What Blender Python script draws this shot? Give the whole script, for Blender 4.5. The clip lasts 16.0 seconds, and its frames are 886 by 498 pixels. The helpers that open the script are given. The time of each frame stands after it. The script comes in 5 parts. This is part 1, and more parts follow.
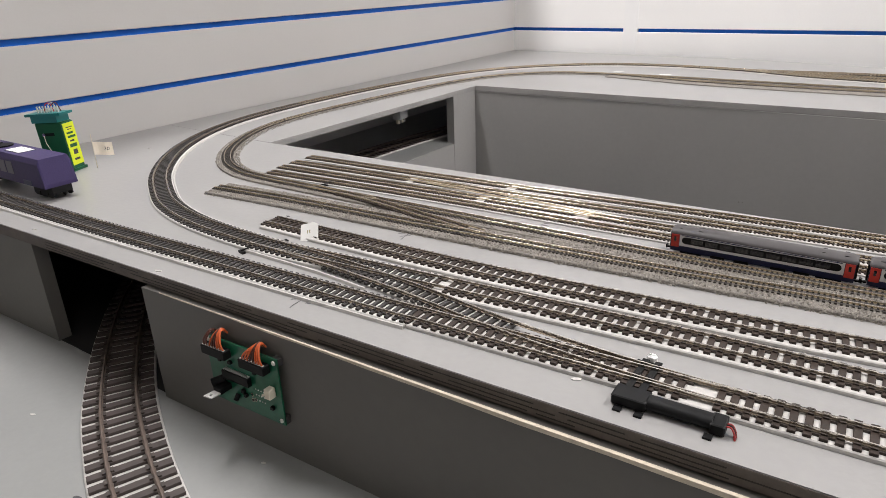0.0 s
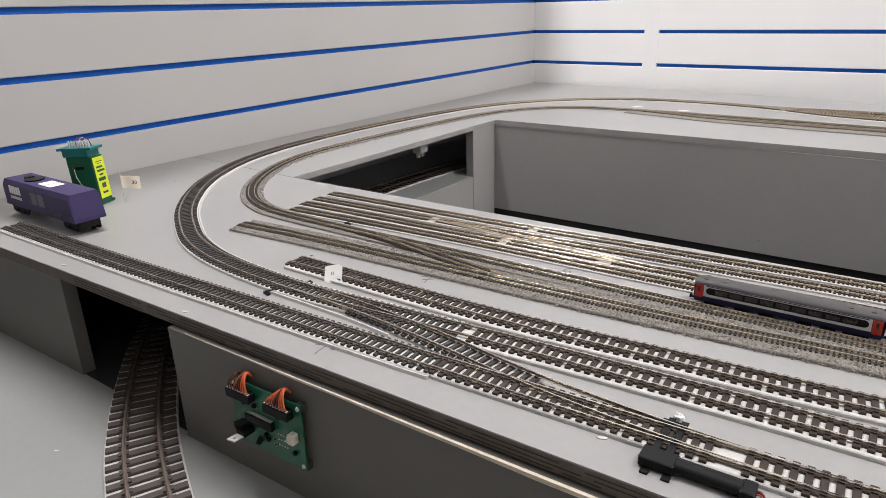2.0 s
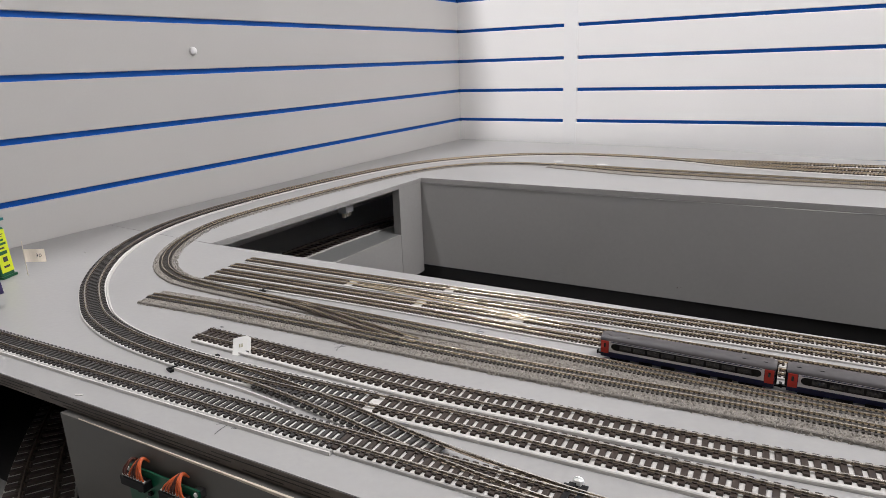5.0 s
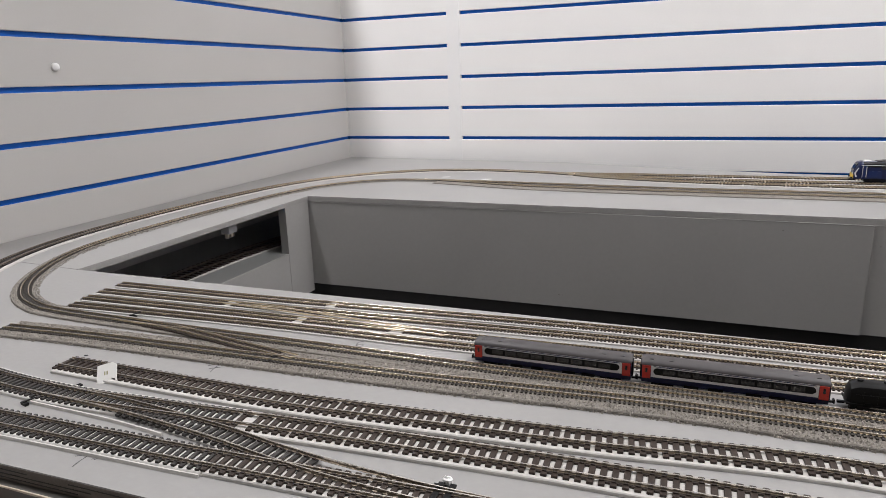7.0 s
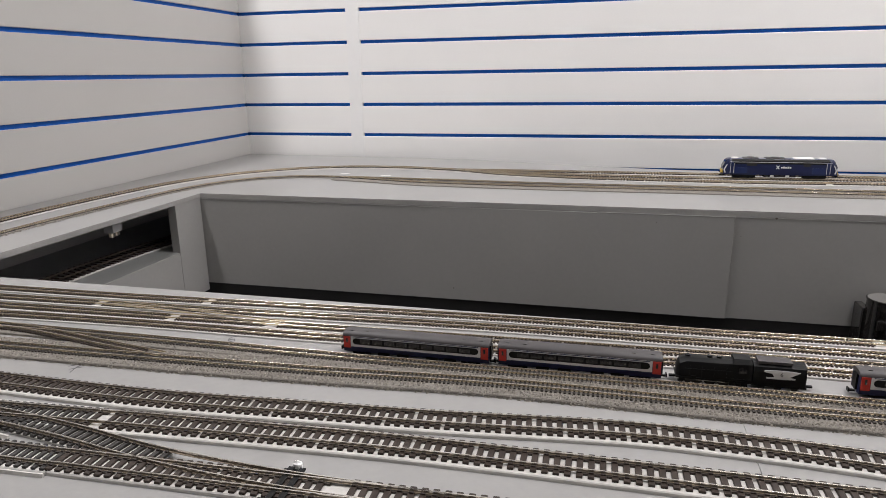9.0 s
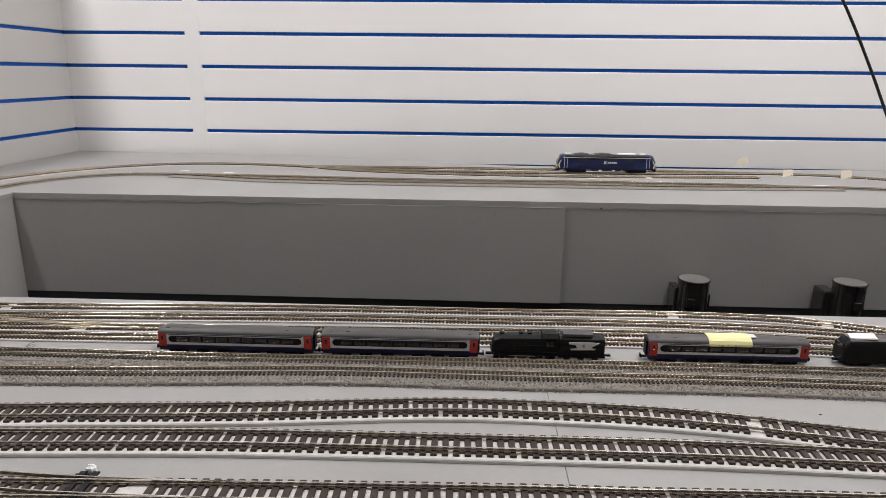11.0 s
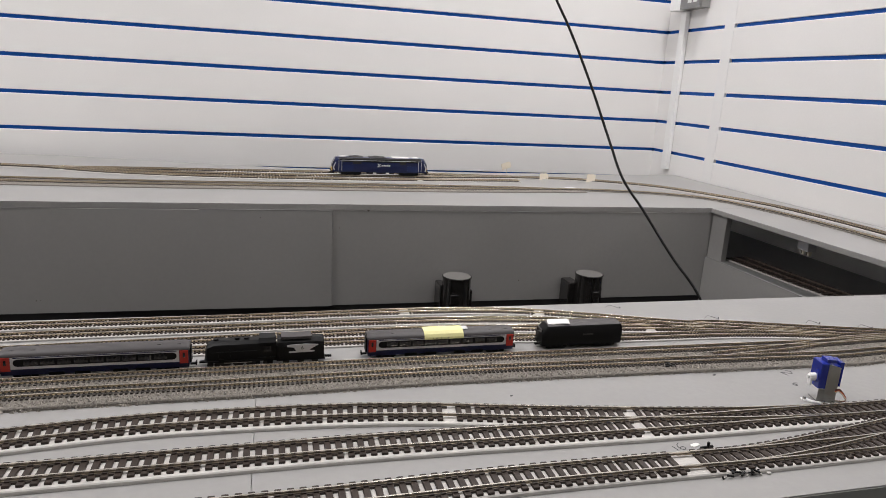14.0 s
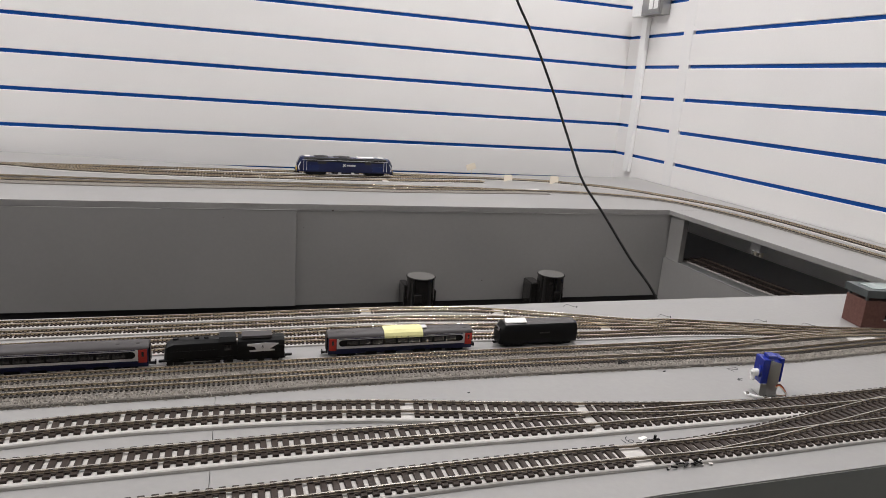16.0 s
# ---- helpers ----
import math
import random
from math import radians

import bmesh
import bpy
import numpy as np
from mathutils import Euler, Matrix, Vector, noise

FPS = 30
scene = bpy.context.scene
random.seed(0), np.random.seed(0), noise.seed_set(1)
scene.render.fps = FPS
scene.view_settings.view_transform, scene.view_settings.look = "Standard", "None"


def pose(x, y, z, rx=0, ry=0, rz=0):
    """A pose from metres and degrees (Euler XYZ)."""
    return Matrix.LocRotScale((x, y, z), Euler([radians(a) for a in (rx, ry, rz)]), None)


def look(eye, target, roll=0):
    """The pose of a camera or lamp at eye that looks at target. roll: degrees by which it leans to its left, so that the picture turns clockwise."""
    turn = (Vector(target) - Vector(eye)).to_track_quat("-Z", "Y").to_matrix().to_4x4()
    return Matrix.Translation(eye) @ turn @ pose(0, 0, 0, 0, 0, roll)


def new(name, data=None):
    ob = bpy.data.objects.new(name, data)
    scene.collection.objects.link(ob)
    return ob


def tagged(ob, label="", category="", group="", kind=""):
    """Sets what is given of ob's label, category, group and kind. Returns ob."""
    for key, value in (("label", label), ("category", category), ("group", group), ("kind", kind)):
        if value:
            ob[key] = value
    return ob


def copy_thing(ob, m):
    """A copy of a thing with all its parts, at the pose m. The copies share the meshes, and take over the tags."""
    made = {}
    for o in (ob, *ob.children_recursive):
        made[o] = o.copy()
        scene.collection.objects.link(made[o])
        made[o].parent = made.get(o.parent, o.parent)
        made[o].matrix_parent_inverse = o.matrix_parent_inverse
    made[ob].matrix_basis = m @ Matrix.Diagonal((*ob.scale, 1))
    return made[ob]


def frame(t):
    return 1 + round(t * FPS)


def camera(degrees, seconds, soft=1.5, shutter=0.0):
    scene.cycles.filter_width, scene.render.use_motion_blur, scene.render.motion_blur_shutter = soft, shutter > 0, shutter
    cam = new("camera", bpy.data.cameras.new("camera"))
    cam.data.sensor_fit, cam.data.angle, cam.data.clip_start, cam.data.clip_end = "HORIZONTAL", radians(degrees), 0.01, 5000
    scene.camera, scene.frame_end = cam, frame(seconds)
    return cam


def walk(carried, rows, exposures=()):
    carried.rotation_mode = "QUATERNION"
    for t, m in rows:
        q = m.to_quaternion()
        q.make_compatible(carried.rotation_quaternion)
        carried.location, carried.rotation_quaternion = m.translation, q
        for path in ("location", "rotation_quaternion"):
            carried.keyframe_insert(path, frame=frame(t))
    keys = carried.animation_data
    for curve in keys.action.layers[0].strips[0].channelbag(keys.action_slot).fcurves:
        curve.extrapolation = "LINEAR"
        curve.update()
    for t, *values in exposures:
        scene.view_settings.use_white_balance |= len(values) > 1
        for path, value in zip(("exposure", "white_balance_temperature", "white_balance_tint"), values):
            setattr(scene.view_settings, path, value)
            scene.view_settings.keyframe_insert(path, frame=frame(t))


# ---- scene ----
cam = camera(68.1, 16.0, soft=0.68)
PATH = [
    (0, (1.136, -2.127, 1.24), (0.083, -0.607, 0.477), -2.0),
    (0.5, (1.132, -2.129, 1.239), (0.07, -0.614, 0.48), -1.8),
    (1, (1.128, -2.131, 1.243), (0.05, -0.621, 0.495), -1.9),
    (1.5, (1.125, -2.13, 1.25), (0.031, -0.622, 0.523), -1.9),
    (2, (1.127, -2.129, 1.261), (0.026, -0.61, 0.566), -1.5),
    (2.5, (1.128, -2.125, 1.265), (0.031, -0.589, 0.603), -1.0),
    (3, (1.131, -2.121, 1.27), (0.045, -0.566, 0.635), -0.9),
    (3.5, (1.139, -2.114, 1.272), (0.074, -0.534, 0.663), -0.9),
    (4, (1.145, -2.111, 1.274), (0.102, -0.509, 0.686), -1.1),
    (6.5, (1.171, -2.105, 1.268), (0.373, -0.343, 0.76), -2.5),
    (7, (1.181, -2.108, 1.268), (0.471, -0.308, 0.763), -1.8),
    (7.5, (1.195, -2.112, 1.271), (0.569, -0.283, 0.759), -1.2),
    (8, (1.211, -2.114, 1.271), (0.648, -0.264, 0.758), -1.2),
    (10.5, (1.267, -2.109, 1.258), (1.042, -0.191, 0.734), 0.2),
    (11, (1.279, -2.114, 1.257), (1.206, -0.183, 0.739), 0.6),
    (11.5, (1.29, -2.118, 1.257), (1.339, -0.183, 0.754), 1.8),
    (12, (1.307, -2.118, 1.256), (1.486, -0.189, 0.761), 2.5),
    (12.5, (1.327, -2.119, 1.253), (1.626, -0.205, 0.755), 2.6),
    (13, (1.343, -2.12, 1.255), (1.73, -0.222, 0.757), 3.1),
    (13.5, (1.354, -2.12, 1.255), (1.804, -0.236, 0.758), 3.2),
    (14, (1.364, -2.118, 1.256), (1.862, -0.244, 0.768), 3.3),
    (14.5, (1.367, -2.119, 1.259), (1.889, -0.249, 0.781), 3.3),
    (15, (1.366, -2.125, 1.262), (1.923, -0.266, 0.777), 3.6),
    (15.5, (1.367, -2.129, 1.263), (1.948, -0.278, 0.776), 3.9),
    (16, (1.368, -2.132, 1.26), (1.961, -0.283, 0.778), 4.2),
]
walk(cam, [(t, look(eye, target, roll)) for t, eye, target, roll in PATH],
     exposures=[(0.0, 0.33, 6500, 10), (2.0, 0.29, 6400, 10), (4.0, 0.17, 6330, 10), (7.0, 0.06, 6380, 10), (10.5, -0.04, 6480, 10), (16.0, -0.08, 6480, 10)])
# world, lights and exposure
world = bpy.data.worlds.new("world")
scene.world = world
world.use_nodes = True
world.node_tree.nodes["Background"].inputs["Color"].default_value = (0.05, 0.05, 0.055, 1)
world.node_tree.nodes["Background"].inputs["Strength"].default_value = 0.1
scene.view_settings.exposure = 0.0

CEIL = 3.40
# all out of view; the third is added as weak fill for south-facing panels
LAMPS = [(-0.172, -1.20, 49.0), (2.20, -0.96, 43.0), (2.0, -2.9, 2.5)]
for lx, ly, watts in LAMPS:
    lamp = bpy.data.lights.new("batten_lamp", "AREA")
    lamp.shape, lamp.size, lamp.size_y = "RECTANGLE", 0.21, 1.18
    lamp.energy, lamp.color = watts, (1.0, 0.975, 0.985)
    new("batten_lamp", lamp).matrix_world = pose(lx, ly, CEIL - 0.03)


# ---- materials ----
def mat(name, color, rough=0.5, metal=0.0, var=0.12, scale=30.0, bump=0.0, fine=400.0, coat=0.0, emit=0.0, island=0.0, rand=0.0, spec=0.5):
    m = bpy.data.materials.new(name)
    m.use_nodes = True
    nt = m.node_tree
    b = nt.nodes["Principled BSDF"]
    b.inputs["Roughness"].default_value = rough
    b.inputs["Metallic"].default_value = metal
    b.inputs["Specular IOR Level"].default_value = spec
    b.inputs["Coat Weight"].default_value = coat
    tc = nt.nodes.new("ShaderNodeTexCoord")
    n1 = nt.nodes.new("ShaderNodeTexNoise")
    n1.inputs["Scale"].default_value, n1.inputs["Detail"].default_value = scale, 5
    n2 = nt.nodes.new("ShaderNodeTexNoise")
    n2.inputs["Scale"].default_value, n2.inputs["Detail"].default_value = fine, 3
    geo = nt.nodes.new("ShaderNodeNewGeometry")
    for n in (n1, n2):
        nt.links.new(geo.outputs["Position"], n.inputs["Vector"])
    add = nt.nodes.new("ShaderNodeMath")
    add.operation = "ADD"
    nt.links.new(n1.outputs["Fac"], add.inputs[0])
    half = nt.nodes.new("ShaderNodeMath")
    half.operation = "MULTIPLY"
    half.inputs[1].default_value = 0.5
    nt.links.new(n2.outputs["Fac"], half.inputs[0])
    nt.links.new(half.outputs[0], add.inputs[1])
    last = add
    if island or rand:
        k = nt.nodes.new("ShaderNodeMath")
        k.operation = "MULTIPLY_ADD"
        if island:
            nt.links.new(geo.outputs["Random Per Island"], k.inputs[0])
        else:
            info = nt.nodes.new("ShaderNodeObjectInfo")
            nt.links.new(info.outputs["Random"], k.inputs[0])
        k.inputs[1].default_value = (island or rand)
        nt.links.new(add.outputs[0], k.inputs[2])
        last = k
    ramp = nt.nodes.new("ShaderNodeMapRange")
    top = 1.1 + (island or rand)
    ramp.inputs["From Min"].default_value, ramp.inputs["From Max"].default_value = 0.4, top
    ramp.inputs["To Min"].default_value, ramp.inputs["To Max"].default_value = 1 - var, 1 + var
    nt.links.new(last.outputs[0], ramp.inputs["Value"])
    mul = nt.nodes.new("ShaderNodeVectorMath")
    mul.operation = "SCALE"
    mul.inputs[0].default_value = color[:3]
    nt.links.new(ramp.outputs["Result"], mul.inputs["Scale"])
    nt.links.new(mul.outputs["Vector"], b.inputs["Base Color"])
    if bump:
        bp = nt.nodes.new("ShaderNodeBump")
        bp.inputs["Strength"].default_value, bp.inputs["Distance"].default_value = bump, 0.001
        nt.links.new(n2.outputs["Fac"], bp.inputs["Height"])
        nt.links.new(bp.outputs["Normal"], b.inputs["Normal"])
    if emit:
        b.inputs["Emission Color"].default_value = (*color[:3], 1)
        b.inputs["Emission Strength"].default_value = emit
    return m


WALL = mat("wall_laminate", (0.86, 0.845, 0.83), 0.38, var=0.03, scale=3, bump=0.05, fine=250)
# the same laminate darkened, so the west partition's shade sits in its colour
WALL_SHADED = mat("shaded_wall_laminate", (0.53, 0.515, 0.495), 0.36, var=0.03, scale=3, bump=0.05, fine=250)
STRIP = mat("joint_strip", (0.85, 0.84, 0.83), 0.4, var=0.02)
BLUE = mat("blue_insert", (0.012, 0.115, 0.50), 0.4, var=0.08, scale=8, spec=0.15)
DIMWALL = mat("fill_cutting_plaster", (0.22, 0.215, 0.21), 0.8, var=0.06, bump=0.1)
LOWPAINT = mat("lower_board_paint", (0.255, 0.258, 0.25), 0.4, var=0.07, scale=6, bump=0.12, fine=160)
PLAIN = mat("plaster", (0.6, 0.59, 0.57), 0.8, var=0.04, bump=0.1)
DECK = mat("grey_deck_paint", (0.290, 0.284, 0.277), 0.33, var=0.07, scale=5, bump=0.12, fine=160)
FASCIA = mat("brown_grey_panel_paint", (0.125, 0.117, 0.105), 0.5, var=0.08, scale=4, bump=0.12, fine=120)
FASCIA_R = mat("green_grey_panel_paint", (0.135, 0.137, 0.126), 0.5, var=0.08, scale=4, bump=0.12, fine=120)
PANEL = mat("dark_grey_panel_paint", (0.375, 0.366, 0.352), 0.40, var=0.06, scale=4, bump=0.1, fine=120)
# lip grey, paler and more mottled than the deck
LIPPAINT = mat("pale_lip_paint", (0.36, 0.35, 0.335), 0.5, var=0.14, scale=14, bump=0.2, fine=200)
EDGE = mat("painted_ply_edge", (0.105, 0.085, 0.070), 0.6, var=0.25, scale=60, bump=0.3, fine=300)
GLUELINE = mat("dark_glue_line", (0.03, 0.025, 0.022), 0.7, var=0.3, scale=90)
RAW = mat("raw_ply", (0.58, 0.51, 0.40), 0.7, var=0.25, scale=70, bump=0.2)
# black for sheets that stand in for darkness below the deck
BLACK = mat("shade_black", (0.012, 0.011, 0.011), 0.9, var=0.2)
FLOOR = mat("carpet", (0.03, 0.03, 0.033), 0.95, var=0.3, scale=90, bump=0.5)
SLEEPER = mat("brown_sleeper", (0.031, 0.0205, 0.0150), 0.5, spec=0.35, var=0.28, scale=200, rand=0.4)
SLEEPER_J = mat("brown_sleeper_joined", (0.034, 0.0235, 0.0175), 0.5, spec=0.35, var=0.28, scale=200, island=0.4)
GREYBED = mat("grey_underlay", (0.56, 0.545, 0.52), 0.8, var=0.1, scale=80, bump=0.2)
FOAM = mat("white_underlay", (0.51, 0.49, 0.465), 0.8, var=0.14, scale=80, bump=0.2)
RAIL = mat("nickel_rail", (0.63, 0.59, 0.53), 0.24, metal=0.9, var=0.25, scale=60)
# golden tone, lightened to carry lamp glints on the rail heads
RAIL_N = mat("golden_glint_rail", (0.76, 0.69, 0.57), 0.24, metal=0.9, var=0.25, scale=60)
SLEEPER_D = mat("black_brown_sleeper", (0.019, 0.0155, 0.0135), 0.5, var=0.3, scale=200, rand=0.5)
BURIED = mat("dusty_sleeper", (0.036, 0.030, 0.025), 0.7, var=0.3, scale=300, island=0.6)
RUSTY = mat("red_brown_sleeper", (0.048, 0.034, 0.030), 0.5, var=0.3, scale=150, rand=0.4)
CHAIR = mat("rail_web", (0.042, 0.031, 0.025), 0.5, var=0.25, scale=120)
WEB = mat("tarnished_rail_side", (0.27, 0.22, 0.165), 0.42, metal=0.6, var=0.3, scale=50)
# rail sides brightened with the golden glare of rear and fine tracks
GLAREW = mat("golden_glare_side", (0.58, 0.48, 0.33), 0.36, metal=0.9, var=0.25, scale=40)
DULLRAIL = mat("dull_brown_rail", (0.13, 0.098, 0.080), 0.5, metal=0.4, var=0.25, scale=60)
PIN = mat("tinned_pin", (0.66, 0.65, 0.62), 0.35, metal=0.2, var=0.1)
BALLASTBED = mat("ballast_bed_grit", (0.205, 0.187, 0.164), 0.95, var=0.4, scale=900, bump=0.8, fine=1500)
BALLAST = mat("grey_ballast", (0.265, 0.242, 0.213), 0.9, var=0.55, scale=500, island=2.0, bump=0.3)
BLACKP = mat("black_plastic", (0.006, 0.006, 0.0063), 0.5, var=0.15, spec=0.2)
SMOKED = mat("smoked_lid", (0.17, 0.163, 0.155), 0.3, var=0.15, coat=0.4)
GLOSSB = mat("gloss_black", (0.022, 0.020, 0.019), 0.10, var=0.1, coat=0.5)
DARKM = mat("dark_metal", (0.05, 0.047, 0.045), 0.45, metal=0.6, var=0.2)
STEEL = mat("bright_steel", (0.62, 0.60, 0.57), 0.25, metal=1.0, var=0.1)
WHITE = mat("white_paper", (0.80, 0.79, 0.76), 0.8, var=0.04)
CREAM = mat("cream_card", (0.82, 0.74, 0.61), 0.8, var=0.05)
YELLOWP = mat("yellow_note", (0.80, 0.76, 0.38), 0.8, var=0.05)
INK = mat("pencil_mark", (0.06, 0.06, 0.065), 0.9, var=0.2)
REDW = mat("dark_red_wire", (0.22, 0.012, 0.012), 0.4, var=0.1)
PENCIL = mat("faint_pencil", (0.36, 0.34, 0.20), 0.9, var=0.2)
RED = mat("red_door_paint", (0.48, 0.03, 0.02), 0.4, var=0.08)
NAVY = mat("navy_paint", (0.008, 0.011, 0.052), 0.3, var=0.1)
SILVER = mat("silver_stripe", (0.60, 0.59, 0.60), 0.35, var=0.05)
ROOF = mat("grey_roof", (0.056, 0.050, 0.051), 0.55, var=0.12, scale=90)
GLASS = mat("dark_window", (0.008, 0.008, 0.011), 0.08, var=0.05, coat=0.4)
LOCOBLUE = mat("loco_blue", (0.006, 0.012, 0.058), 0.3, var=0.1)
LOCOLIGHT = mat("loco_light_blue", (0.007, 0.018, 0.085), 0.3, var=0.1)
YELLOW = mat("warning_yellow", (0.75, 0.50, 0.02), 0.4, var=0.06)
PURPLE = mat("purple_print", (0.031, 0.018, 0.090), 0.55, var=0.12, scale=60, bump=0.25, fine=700)
LILAC = mat("grey_glass", (0.10, 0.09, 0.12), 0.4, var=0.1)
GREEN = mat("green_box", (0.005, 0.095, 0.038), 0.38, var=0.1)
TEAL = mat("teal_plug", (0.004, 0.16, 0.16), 0.4, var=0.1)
LABELY = mat("yellow_label", (0.72, 0.80, 0.02), 0.55, var=0.04)
PCB = mat("pcb_green", (0.005, 0.11, 0.055), 0.32, var=0.25, scale=120, coat=0.3)
ORANGE = mat("orange_wire", (0.62, 0.115, 0.03), 0.45, var=0.1)
BROWNW = mat("brown_wire", (0.10, 0.03, 0.02), 0.5, var=0.1)
IVORY = mat("ivory_plastic", (0.68, 0.62, 0.50), 0.45, var=0.05)
SERVO = mat("servo_blue", (0.009, 0.024, 0.27), 0.2, var=0.1, coat=0.3)
BRICK = mat("model_brick", (0.155, 0.070, 0.056), 0.8, var=0.25, scale=250, bump=0.3)
SLATEG = mat("slate_grey", (0.075, 0.085, 0.085), 0.5, var=0.1)
SKYL = mat("skylight", (0.28, 0.33, 0.32), 0.2, var=0.15)
WIREB = mat("black_cable", (0.01, 0.01, 0.01), 0.4, var=0.1)
PVC = mat("white_pvc", (0.90, 0.90, 0.89), 0.35, var=0.02)
BRUSH = mat("brushed_steel", (0.36, 0.36, 0.35), 0.3, metal=0.9, var=0.06)
GLOW = mat("lamp_diffuser", (1.0, 0.96, 0.9), 0.5, var=0.0, emit=4.0)


# ---- mesh tools ----
class Geo:
    def __init__(self):
        self.v, self.f = [], []

    def add(self, verts, faces):
        n = len(self.v)
        self.v += [tuple(p) for p in verts]
        self.f += [tuple(n + i for i in f) for f in faces]
        return self

    def hexa(self, p):
        return self.add(p, [(0, 3, 2, 1), (4, 5, 6, 7), (0, 1, 5, 4), (1, 2, 6, 5), (2, 3, 7, 6), (3, 0, 4, 7)])

    def box(self, x0, x1, y0, y1, z0, z1, m=None):
        p = [Vector(q) for q in ((x0, y0, z0), (x1, y0, z0), (x1, y1, z0), (x0, y1, z0), (x0, y0, z1), (x1, y0, z1), (x1, y1, z1), (x0, y1, z1))]
        return self.hexa([m @ q for q in p] if m else p)

    def prism(self, poly, a, b, axis="z", m=None):
        """A polygon pushed along an axis from a to b; for x the polygon is (y, z), for y it is (x, z)."""
        def at(p, h):
            q = Vector({"z": (p[0], p[1], h), "x": (h, p[0], p[1]), "y": (p[0], h, p[1])}[axis])
            return m @ q if m else q
        k = len(poly)
        faces = [tuple(range(k))[::-1], tuple(range(k, 2 * k))] + [(i, (i + 1) % k, k + (i + 1) % k, k + i) for i in range(k)]
        return self.add([at(p, a) for p in poly] + [at(p, b) for p in poly], faces)

    def bevel_box(self, x0, x1, y0, y1, z0, z1, c, m=None):
        """A box with its four upright edges and its top edge chamfered by c."""
        def ring(d, z):
            return [(x0 + d + c, y0 + d, z), (x1 - d - c, y0 + d, z), (x1 - d, y0 + d + c, z), (x1 - d, y1 - d - c, z), (x1 - d - c, y1 - d, z), (x0 + d + c, y1 - d, z), (x0 + d, y1 - d - c, z), (x0 + d, y0 + d + c, z)]
        p = [Vector(q) for q in ring(0, z0) + ring(0, z1 - c) + ring(c, z1)]
        faces = [tuple(range(8))[::-1], tuple(range(16, 24))]
        for r in (0, 8):
            faces += [(r + i, r + (i + 1) % 8, r + 8 + (i + 1) % 8, r + 8 + i) for i in range(8)]
        return self.add([m @ q for q in p] if m else p, faces)

    def tube(self, pts, r, n=8, caps=True):
        pts = [Vector(p) for p in pts]
        rad = r if isinstance(r, (list, tuple)) else [r] * len(pts)
        verts, faces = [], []
        for i, p in enumerate(pts):
            d = (pts[min(i + 1, len(pts) - 1)] - pts[max(i - 1, 0)]).normalized()
            u = d.cross(Vector((0, 0, 1)) if abs(d.z) < 0.9 else Vector((1, 0, 0))).normalized()
            w = d.cross(u)
            verts += [p + rad[i] * (math.cos(math.tau * k / n) * u + math.sin(math.tau * k / n) * w) for k in range(n)]
        for i in range(len(pts) - 1):
            faces += [(i * n + k, i * n + (k + 1) % n, (i + 1) * n + (k + 1) % n, (i + 1) * n + k) for k in range(n)]
        if caps:
            faces += [tuple(range(n))[::-1], tuple(range((len(pts) - 1) * n, len(pts) * n))]
        return self.add(verts, faces)

    def sweep(self, pts, profile):
        """profile (side, up) pushed along a level line of (x, y, z)."""
        pts = [Vector(p) for p in pts]
        k, verts, faces = len(profile), [], []
        for i, p in enumerate(pts):
            d = pts[min(i + 1, len(pts) - 1)] - pts[max(i - 1, 0)]
            side = Vector((d.y, -d.x, 0)).normalized()
            verts += [p + side * a + Vector((0, 0, b)) for a, b in profile]
        for i in range(len(pts) - 1):
            faces += [(i * k + j, (i + 1) * k + j, (i + 1) * k + (j + 1) % k, i * k + (j + 1) % k) for j in range(k)]
        faces += [tuple(range(k)), tuple(range((len(pts) - 1) * k, len(pts) * k))[::-1]]
        return self.add(verts, faces)

    def mesh(self, name, material):
        me = bpy.data.meshes.new(name)
        me.from_pydata(self.v, [], self.f)
        me.validate()
        bm = bmesh.new()
        bm.from_mesh(me)
        bmesh.ops.recalc_face_normals(bm, faces=bm.faces)
        bm.to_mesh(me)
        bm.free()
        me.materials.append(material)
        return me


def part(name, geo, material, parent=None, label="", smooth=False):
    ob = new(name, geo.mesh(name, material) if isinstance(geo, Geo) else geo)
    if smooth:
        ob.data.polygons.foreach_set("use_smooth", [True] * len(ob.data.polygons))
        ob.data.set_sharp_from_angle(angle=radians(35))
    ob.parent = parent
    if label:
        ob["label"] = label
    return ob


def thing(name, label, category, at=None, group="", kind=""):
    ob = new(name)
    ob.empty_display_size = 0.02
    if at is not None:
        ob.matrix_basis = at
    return tagged(ob, label, category, group, kind)


def spline(points, step=0.004):
    """A smooth line through level points, in even steps."""
    p = [Vector((*q, 0)) for q in points]
    p = [2 * p[0] - p[1]] + p + [2 * p[-1] - p[-2]]
    fine = []
    for i in range(1, len(p) - 2):
        a, b, c, d = p[i - 1:i + 3]
        for s in range(24):
            t = s / 24
            fine.append(0.5 * (2 * b + (c - a) * t + (2 * a - 5 * b + 4 * c - d) * t * t + (3 * b - a - 3 * c + d) * t ** 3))
    fine.append(p[-2])
    for _ in range(6):
        fine = [fine[0]] + [(fine[i - 1] + 2 * fine[i] + fine[i + 1]) / 4 for i in range(1, len(fine) - 1)] + [fine[-1]]
    total, out, acc = 0.0, [fine[0]], 0.0
    for a, b in zip(fine, fine[1:]):
        seg = (b - a).length
        while acc + seg >= step:
            a = a + (b - a) * ((step - acc) / seg)
            seg = (b - a).length
            out.append(a.copy())
            acc = 0.0
        acc += seg
    return out


